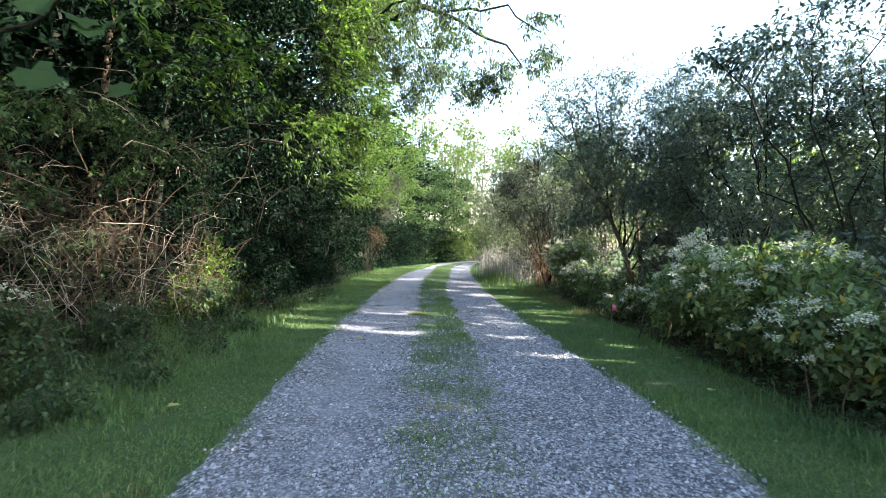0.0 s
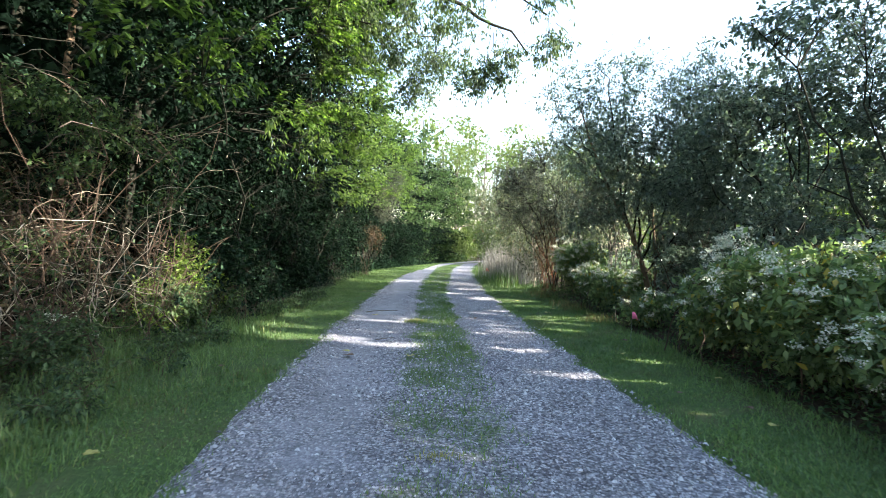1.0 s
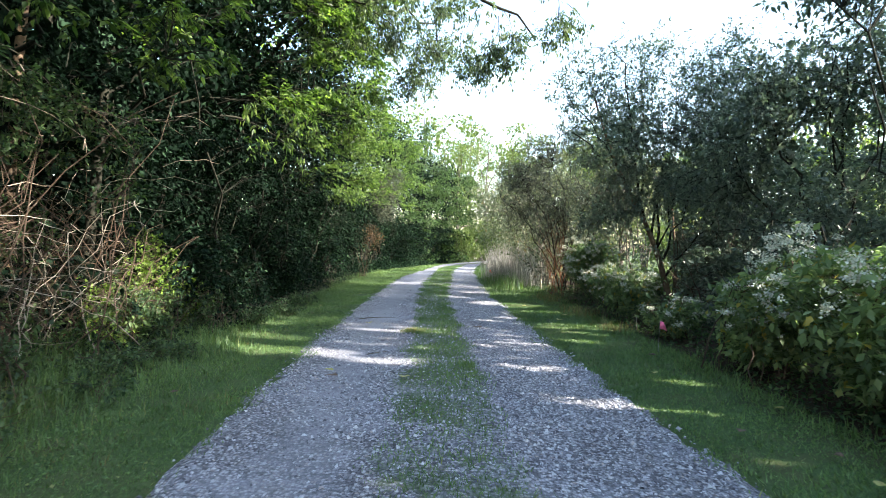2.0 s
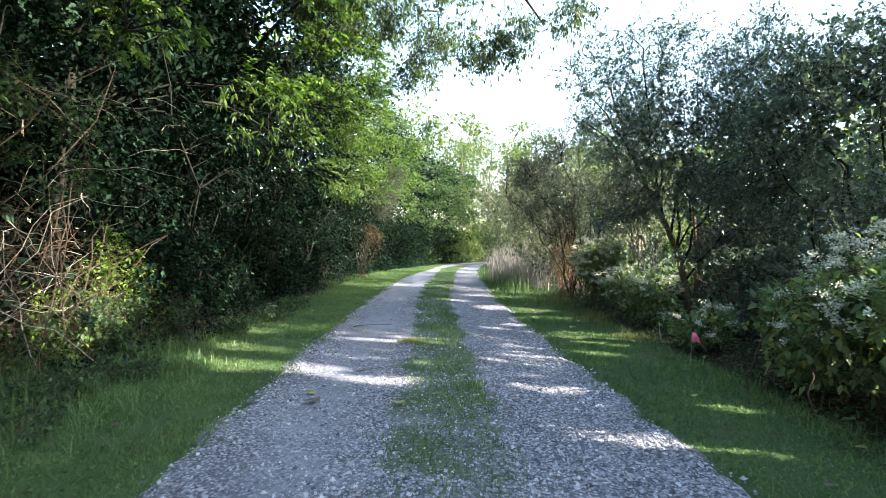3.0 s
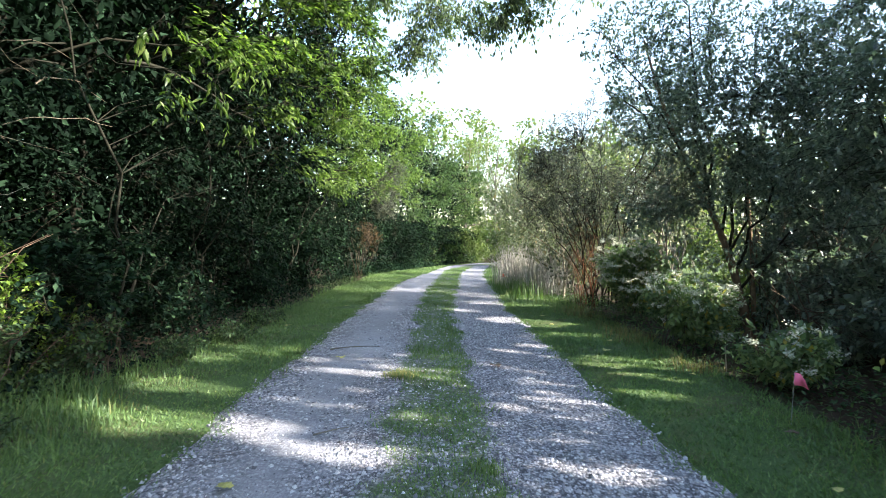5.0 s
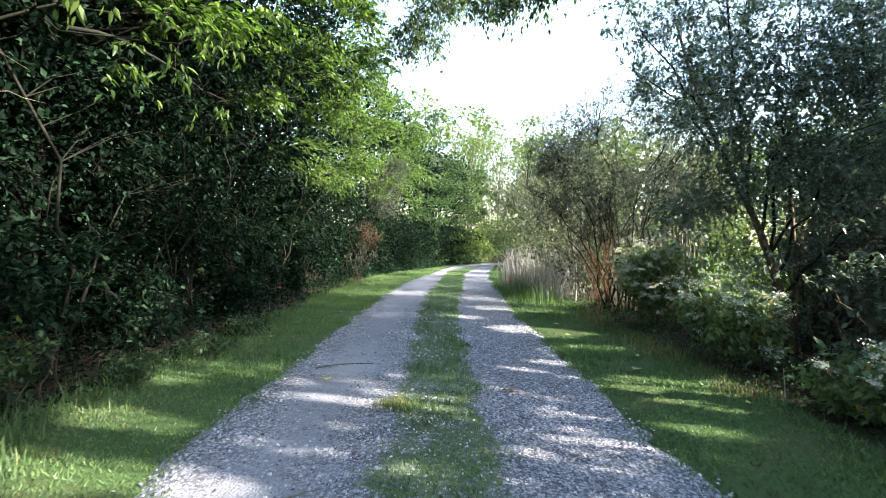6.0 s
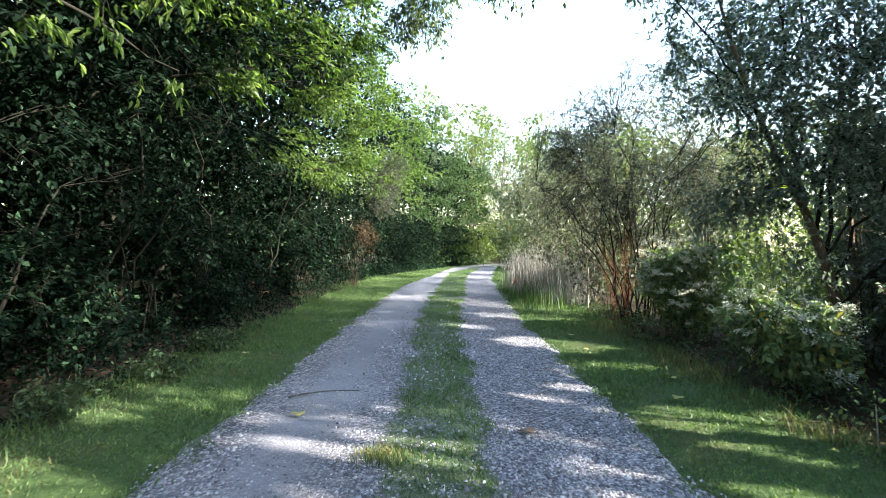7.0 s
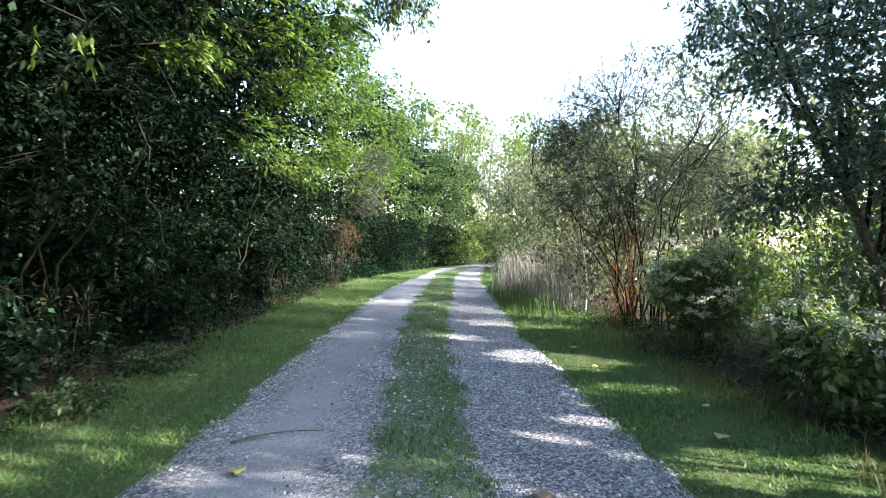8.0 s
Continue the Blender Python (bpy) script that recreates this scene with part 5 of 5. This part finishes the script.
# ---- unseen trees added beside the right verge to shade the track ----
for i, (x, y, h) in enumerate([(8.8, -6.5, 9.0), (9.0, -2.5, 9.5), (8.8, 1.0, 10.6), (9.2, 3.6, 11.4), (10.6, 6.6, 9.6), (11.4, 9.4, 9.2), (11.0, -1.0, 9.0), (11.2, 2.4, 9.5), (11.8, 12.2, 9.6)]):
    lobes = crown_lobes(450 + i, x, y, 12 if h < 12 else 15, 0.8, h, 1.8, 1.1, 0.9)
    ob = tree("unseen_shade_tree", 450 + i, (x, y, 0.05), h * 0.9, lobes[::2], "unseen leafy tree added behind the verge for shade", LEAF_WOOD, BARK_DARK, radius=0.15,
              group="shade trees behind the verge", twigs=150, per=8, length=0.25, aspect=0.6, branches=30, twig_len=0.8, thick=0.02, gaps=-1.2)
    inner_leaves(ob, 450 + i, lobes, 290 * len(lobes), 0.38, LEAF_WOOD)


# ---- tall left trees, their crowns added above the view to dim the verge ----
for i, (x, y) in enumerate([(-6.6, -1.0), (-6.5, 2.8), (-6.3, 6.4), (-7.0, 10.4), (-7.2, 14.6), (-7.4, 19.0)]):
    rng = np.random.default_rng(470 + i)
    wide, base = (5.0, 8.2) if y < 8 else (4.2, 8.6) if y < 12 else (3.6, 8.6)
    lobes = [(-6.0 + wide * rng.random(), y + rng.uniform(-2.0, 1.6), base + 2.0 * rng.random(), 1.5, 1.5, 0.5) for k in range(16)]
    ob = tree("sky_block_tree", 470 + i, (x, y, 0.1), 9.0, lobes[::3], "tall tree, crown added above view to shade the verge", LEAF_WOOD, BARK_DARK, radius=0.17, group="tall trees over the verge",
              twigs=120, per=8, length=0.25, aspect=0.6, branches=24, twig_len=0.8, thick=0.02, gaps=-1.2)
    inner_leaves(ob, 470 + i, lobes, 3000, 0.38, LEAF_WOOD)


# ---- undergrowth along both verges ----
def ground_weeds(seed, count, side, y0, y1, length, mat, label, reach=0.9, tall=0.35):
    rng = np.random.default_rng(seed)
    y = y0 + (y1 - y0) * rng.random(count) ** 1.3
    base = np.where(side < 0, -left_face(y, 0.0) - 0.1, np.interp(y, [3, 6, 8, 12, 16, 19, 22, 26, 36], [2.8, 2.85, 2.85, 2.75, 2.6, 2.4, 2.1, 2.0, 2.6]))
    x = base + rng.random(count) ** 0.8 * reach
    clump = np.clip(0.6 + 0.6 * flat_noise(x, y, seed, 4.0), 0.05, 1.4)
    z = rng.random(count) ** 1.4 * tall * clump * np.clip((x - base) / 0.35, 0.12, 1)
    x = x * side
    p = np.stack([x, y, ground_height(x, y) + 0.01 + z], -1)
    d = unit(rng.normal(size=p.shape) * np.array([1, 1, 0.6]) + np.array([-side * 0.3, 0, 0.15]))
    up = unit(rng.normal(size=p.shape) * 0.5 + np.array([0, 0, 1.0]))
    sd = unit(np.cross(d, up))
    L = length * rng.uniform(0.5, 1.3, count)
    tagged(new("weeds", leaf_mesh("weeds", p, d, sd, np.cross(sd, d), L, L * 0.5, mat)), label, "weeds", kind="stuff")


rng = np.random.default_rng(508)
k = 15000
x, y = 4.2 + 5.5 * rng.random(k), 12.5 + 12 * rng.random(k)
p = np.stack([x, y, 0.08 + 0.7 * rng.random(k) ** 1.5 * np.clip(0.6 + 0.5 * flat_noise(x, y, 509, 1.5), 0.1, 1.2)], -1)
d = unit(rng.normal(size=p.shape) + np.array([0, 0, 0.3]))
sd = unit(np.cross(d, unit(rng.normal(size=p.shape) * 0.5 + np.array([0, 0, 1.0]))))
L = 0.08 * rng.uniform(0.5, 1.3, k)
tagged(new("meadow_weeds", leaf_mesh("meadow_weeds", p, d, sd, np.cross(sd, d), L, L * 0.45, LEAF_FAR)), "sunlit knee-high weeds in the clearing", "weeds", kind="stuff")
ground_weeds(501, 9000, -1, 2.5, 9.0, 0.06, LEAF_WEED, "low leafy weeds at the foot of the thicket", 1.1, 0.4)
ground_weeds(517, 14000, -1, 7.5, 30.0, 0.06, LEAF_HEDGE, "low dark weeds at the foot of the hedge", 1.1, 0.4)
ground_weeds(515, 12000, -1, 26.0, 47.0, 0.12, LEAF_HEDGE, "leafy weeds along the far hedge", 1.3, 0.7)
ground_weeds(502, 16000, 1, 3.0, 30.0, 0.055, LEAF_WEED, "low leafy weeds at the foot of the bushes", 1.0, 0.32)
rng = np.random.default_rng(514)
# leafy plants that reach out over the left verge
for i, (x, y, h) in enumerate([(-2.75, 3.0, 0.34), (-2.5, 3.7, 0.26), (-2.9, 4.2, 0.4), (-2.45, 4.7, 0.2), (-2.75, 5.3, 0.32), (-2.5, 6.0, 0.22), (-2.75, 6.9, 0.28), (-2.6, 7.6, 0.2), (-2.7, 10.3, 0.26), (-2.6, 11.6, 0.24), (-2.65, 12.9, 0.26)]):
    ends = [(x + rng.normal() * 0.2, y + rng.normal() * 0.2, h * rng.uniform(0.6, 1.0)) for k in range(7)]
    shrub("weed_plant", 540 + i, (x, y, 0.03), ends, [(x, y, h * 0.55, 0.32, 0.34, h * 0.5)], "low dark green leafy weed at the verge", LEAF_WEED, BARK_BROWN, radius=0.003, category="weed", group="weeds on the left verge",
          twigs=130, per=6, length=0.05, aspect=0.45, branches=14, thick=0.002, twig_len=0.12, gaps=-0.8, floor_z=0.03)
rng = np.random.default_rng(503)
k = 6000
y = 2.2 + 16 * rng.random(k) ** 1.4
x = np.where(rng.random(k) < 0.85, left_edge(y) - 0.1 - rng.random(k) * 1.4, right_edge(y) + 0.15 + rng.random(k) * 1.2)
ok = flat_noise(x, y, 504, 3.5) > 0.35
x, y = x[ok], y[ok]
p = np.stack([x, y, ground_height(x, y) + 0.02 + 0.03 * rng.random(len(x))], -1)
d = unit(rng.normal(size=p.shape) * np.array([1, 1, 0.25]))
up = unit(rng.normal(size=p.shape) * 0.3 + np.array([0, 0, 1.0]))
sd = unit(np.cross(d, up))
L = 0.02 * rng.uniform(0.6, 1.4, len(x))
tagged(new("clover", leaf_mesh("clover", p, d, sd, np.cross(sd, d), L, L * 0.8, GRASS)), "patches of low broad-leaved clover in the grass", "clover", kind="stuff")
rng = np.random.default_rng(505)
y = 3 + 25 * rng.random(9000) ** 1.3
left = rng.random(9000) < 0.5
x = np.where(left, left_face(y, 0.0) - rng.normal(size=9000) * 0.2 + 0.05, np.interp(y, [3, 12, 16, 22, 28], [2.8, 2.75, 2.6, 2.1, 2.1]) + rng.normal(size=9000) * 0.18)
ok = flat_noise(x, y, 507, 3.0) > -0.2
x, y = x[ok], y[ok]
k = 15000
r2 = np.random.default_rng(516)
wy = 2.2 + 7 * r2.random(k) ** 1.2
out = r2.random(k) ** 0.8
wx = -1.85 - 1.8 * out
ok = flat_noise(wx, wy, 517, 2.6) + r2.normal(size=k) * 0.4 > 0.25 - 1.2 * out
wx, wy, out = wx[ok], wy[ok], out[ok]
tagged(new("rank_grass", blades("rank_grass", 518, wx, wy, ground_height(wx, wy), 0.06 + 0.32 * out * np.clip(0.7 + 0.5 * flat_noise(wx, wy, 519, 2.0), 0.2, 1.3), 0.007, GRASS, 0.9)), "rank uncut grass among weeds below the thicket", "grass", kind="stuff")
k = 9000
wy = 2.2 + 12 * r2.random(k) ** 1.3
wx = left_edge(wy) - 0.08 - 1.3 * r2.random(k)
ok = flat_noise(wx, wy, 521, 2.8) + r2.normal(size=k) * 0.35 > 0.45
wx, wy = wx[ok], wy[ok]
tagged(new("dry_grass", blades("dry_grass", 522, wx, wy, ground_height(wx, wy), 0.055, 0.006, DRY_BLADES, 1.3)), "brownish dry patches in the mown verge", "grass", kind="stuff")
tagged(new("tall_grass", blades("tall_grass", 506, x, y, ground_height(x, y), np.where(x > 0, 0.1, 0.16), 0.006, GRASS, 0.8)), "uncut taller grass at the edge of the verge", "grass", kind="stuff")

rng = np.random.default_rng(511)
y = 10.2 + 6 * rng.random(5000)
x = 2.85 + 0.2 * rng.normal(size=5000) - 0.03 * (y - 8)
ok = flat_noise(x, y, 512, 3.4) + 0.5 * rng.normal(size=5000) > 0.55
tagged(new("dry_grass", blades("dry_grass", 513, x[ok], y[ok], ground_height(x[ok], y[ok]), 0.15, 0.006, DRY_BLADES, 1.5)), "brownish dry uncut grass under the flowering bushes", "grass", kind="stuff")

# bleached tall grass beside the bend, each clump its own
for i, (x, y, h) in enumerate([(2.05, 21.6, 1.2), (2.35, 20.5, 1.3), (2.75, 19.6, 1.2), (2.0, 23.0, 1.35), (2.5, 21.8, 1.5), (2.2, 24.4, 1.5), (2.95, 20.8, 1.5), (2.25, 22.4, 1.4), (2.75, 22.9, 1.6)]):
    r2 = np.random.default_rng(520 + i)
    k = 320
    gx, gy = x + r2.normal() * 0.05 + r2.normal(size=k) * 0.22, y + r2.normal(size=k) * 0.3
    tagged(new("tall_grass_clump", blades("tall_grass_clump", 520 + i, gx, gy, np.full(k, 0.03), h * 0.95 * r2.uniform(0.55, 1.1, k), 0.009, REED, 0.4)), "clump of tall bleached dry grass stems", "tall grass", "tall grass clumps")
rng = np.random.default_rng(530)
gx, gy = 1.95 + rng.normal(size=1200) * 0.32, 21.2 + rng.normal(size=1200) * 1.7
gx = np.maximum(gx, 1.5 + 0.1 * rng.random(1200))
tagged(new("green_reeds", blades("green_reeds", 531, gx, gy, np.full(1200, 0.0), 0.4 * np.clip((gx - 1.3) / 0.6, 0.3, 1.1), 0.012, GRASS, 0.4)), "green grass at the foot of dry stems", "grass", kind="stuff")


# ---- small things ----
def marker_flag(seed, x, y, h, w, mat, label, turn):
    ob = thing("marker_flag", (x, y, 0.0), label, "marker flag")
    v, f = tube(curve((x, y, -0.05), (x + 0.015, y, h), (0, 0, 0), 5), [0.0018] * 5, 5)
    child("wire_stake", mesh_of("wire_stake", v, f, WIRE), ob, "thin wire stake")
    n = 7
    s = np.linspace(0, 1, n)
    c, sn = math.cos(turn), math.sin(turn)
    out, wave = w * (s - 0.25 * s ** 2), 0.018 * np.sin(s * 5.0)
    top = np.stack([x + 0.015 + out * c - wave * sn, y + out * sn + wave * c, h - 0.35 * w * s ** 1.5 - 0.0 * s], -1)
    low = top - np.array([0, 0, 1]) * (w * (0.95 - 0.25 * s))[:, None] + np.array([c, sn, 0]) * (0.03 * s)[:, None]
    k = np.arange(n - 1)
    F = np.stack([k, k + 1, k + 1 + n, k + n], -1)
    me = mesh_of("flag", np.concatenate([top, low]), F, mat)
    flag = child("flag", me, ob, "creased plastic flag")
    flag.modifiers.new("thickness", 'SOLIDIFY').thickness = 0.0008
    return ob


WIRE = plain_material("grey_wire", (0.25, 0.25, 0.25), 0.4)
PINK = plain_material("pink_plastic", (0.8, 0.16, 0.3), 0.5, 0.1, 12)
ORANGE = plain_material("orange_plastic", (0.8, 0.16, 0.1), 0.5, 0.1, 12)
marker_flag(1, 2.6, 8.65, 0.38, 0.1, PINK, "small pink marker flag on a wire", -0.9)
marker_flag(2, 1.68, 22.1, 0.42, 0.11, ORANGE, "small orange marker flag on a wire", -0.4)

STAKE = thing("wooden_stake", (2.88, 10.2, 0.0), "thin pale stake at the edge of the verge", "stake")
v, f = tube(curve((2.88, 10.2, -0.05), (2.86, 10.22, 0.3), (0, 0, 0), 5), [0.005, 0.005, 0.005, 0.004, 0.003], 6)
child("shaft", mesh_of("shaft", v, f, BARK_PALE), STAKE)

LEAF_YELLOW = plain_material("yellow_fallen_leaf", (0.36, 0.34, 0.11), 0.6, 0.3, 60)
LEAF_BROWN = plain_material("brown_fallen_leaf", (0.13, 0.09, 0.065), 0.7, 0.35, 60)


def fallen_leaf(seed, x, y, size, mat, label):
    """A lobed, curled leaf lying on the ground."""
    rng = np.random.default_rng(seed)
    n = 14
    a = np.linspace(0, 2 * np.pi, n, endpoint=False)
    r = size * (0.6 + 0.4 * np.abs(np.cos(a * 2.5))) * rng.uniform(0.85, 1.1, n)
    z = 0.006 + 0.012 * np.abs(np.sin(a + rng.uniform(0, 6))) + 0.3 * size * rng.random(n)
    inside = left_edge(y) < x < right_edge(y)
    z0 = float(road_height(np.array(x), np.array(y))) + 0.008 if inside else float(ground_height(np.array(x), np.array(y))) + 0.035
    v = np.concatenate([np.stack([x + r * np.cos(a) * 1.2, y + r * np.sin(a), z0 + z], -1), [[x, y, z0 + 0.012]]])
    f = np.stack([np.arange(n), (np.arange(n) + 1) % n, np.full(n, n)], -1)
    ob = new("fallen_leaf", mesh_of("fallen_leaf", v, f, mat))
    ob.modifiers.new("thickness", 'SOLIDIFY').thickness = 0.0006
    return tagged(ob, label, "leaf", "fallen leaves")


YL, BL = "yellow fallen leaf lying flat", "curled brown fallen leaf"
for i, (x, y, s, brown) in enumerate([(-0.93, 7.0, 0.055, 1), (-0.28, 6.95, 0.045, 0), (-1.0, 7.25, 0.04, 0), (-1.05, 10.5, 0.05, 0), (-1.85, 4.05, 0.04, 0), (2.3, 4.8, 0.035, 0), (2.0, 5.6, 0.03, 1), (2.6, 6.2, 0.03, 0), (2.4, 8.3, 0.04, 1),
                                       (2.1, 7.4, 0.03, 0), (1.95, 11.2, 0.05, 0), (2.2, 12.0, 0.04, 0), (1.7, 13.5, 0.04, 0), (1.75, 14.6, 0.05, 0), (2.35, 5.2, 0.03, 1), (-2.0, 6.3, 0.03, 1), (-2.2, 12.6, 0.04, 0), (-1.9, 15.5, 0.03, 0), (0.57, 10.25, 0.06, 1), (2.45, 10.0, 0.03, 0)]):
    fallen_leaf(560 + i, x, y, s, LEAF_BROWN if brown else LEAF_YELLOW, BL if brown else YL)


def stick(seed, a, b, r, label):
    rng = np.random.default_rng(seed)
    p = curve((*a, 0.0), (*b, 0.0), (rng.normal() * 0.03, rng.normal() * 0.05, 0), 9)
    p[:, 2] = road_height(p[:, 0], p[:, 1]) + r + 0.012
    v, f = tube(p, np.linspace(1, 0.4, 9) * r, 6, 0.1, rng)
    tagged(new("fallen_stick", mesh_of("fallen_stick", v, f, BARK_GREY)), label, "stick", "fallen sticks")


stick(580, (-1.25, 10.95), (-0.72, 11.2), 0.008, "thin grey fallen stick on the gravel")
stick(581, (-0.75, 8.05), (-0.55, 8.2), 0.006, "short thin grey stick on the gravel")

# brush pile at the far bend
pile = thing("brush_pile", (1.9, 48.4, 0.0), "small pile of pale cut branches beside the bend", "brush pile")
rng = np.random.default_rng(590)
for k in range(22):
    a = np.array([1.9 + rng.normal() * 0.35, 48.4 + rng.normal() * 0.3, rng.uniform(0.02, 0.4)])
    d = unit(rng.normal(size=3) * np.array([1, 1, 0.25])) * rng.uniform(0.4, 0.9)
    v, f = tube(curve(a - d / 2, a + d / 2, rng.normal(size=3) * 0.05, 6) + np.array([0, 0, 0.15]), np.linspace(0.035, 0.012, 6), 6)
    child("branch", mesh_of("branch", v, f, BARK_PALE), pile)

# bare white dead branch at the reeds
dead = thing("dead_sapling", (2.95, 18.9, 0.0), "bare bleached dead sapling with forked twigs", "sapling")
for k, (a, b, r) in enumerate([((2.95, 18.9, -0.05), (2.85, 18.8, 1.3), 0.03), ((2.87, 18.82, 1.1), (3.15, 18.8, 1.75), 0.016), ((2.85, 18.8, 1.3), (2.75, 18.7, 2.3), 0.018), ((2.86, 18.8, 1.2), (3.4, 18.9, 1.5), 0.014), ((2.8, 18.75, 1.8), (3.0, 18.7, 2.4), 0.01)]):
    v, f = tube(curve(a, b, (0.05, 0, 0.05), 8), np.linspace(1, 0.35, 8) * r, 6, 0.08, rng)
    child("stem" if k == 0 else "twig", mesh_of("stem", v, f, BARK_PALE), dead)

# maple branch with large leaves that hangs close by the start
low = thing("low_branch_maple", (-3.3, 1.6, 0.05), "young maple with a low branch of large leaves", "tree")
v, f = tube(curve((-3.3, 1.6, -0.05), (-3.2, 1.7, 2.6), (0.05, 0, 0), 9), np.linspace(0.035, 0.012, 9), 7)
child("trunk", mesh_of("trunk", v, f, BARK_DARK), low)
v, f = tube(curve((-3.22, 1.68, 2.0), (-1.1, 1.75, 1.95), (0, 0, 0.12), 9), np.linspace(0.014, 0.003, 9), 6)
child("branch", mesh_of("branch", v, f, BARK_DARK), low)
rng = np.random.default_rng(600)


def maple_leaf(at, size, droop, turn, seed):
    """A lobed leaf, folded along its midrib."""
    r2 = np.random.default_rng(seed)
    a = np.radians([-90, -50, -38, -5, 10, 40, 55, 90, 125, 140, 170, 185, 218, 230])
    r = np.array([0.2, 0.62, 0.6, 0.86, 0.72, 0.98, 0.76, 1.12, 0.76, 0.98, 0.72, 0.86, 0.6, 0.62]) * size
    p = np.stack([r * np.cos(a), r * np.sin(a), 0.18 * np.abs(r * np.cos(a)) + r2.normal(size=14) * size * 0.03], -1)
    p = np.concatenate([p, [[0, 0, 0]]])
    m = np.array(Euler((-droop, r2.normal() * 0.3, turn)).to_matrix())
    f = np.stack([np.arange(14), (np.arange(14) + 1) % 14, np.full(14, 14)], -1)
    return mesh_of("leaf", p @ m.T + np.array(at), f, LEAF_MID)


for k in range(16):
    s = rng.random()
    at = (-1.55 + 0.5 * s, 1.75 + rng.normal() * 0.1, 2.04 - rng.random() * 0.3 - 0.1 * s)
    child("leaf", maple_leaf(at, rng.uniform(0.055, 0.08), rng.uniform(0.5, 1.3), rng.uniform(2.4, 4.0), 610 + k), low)
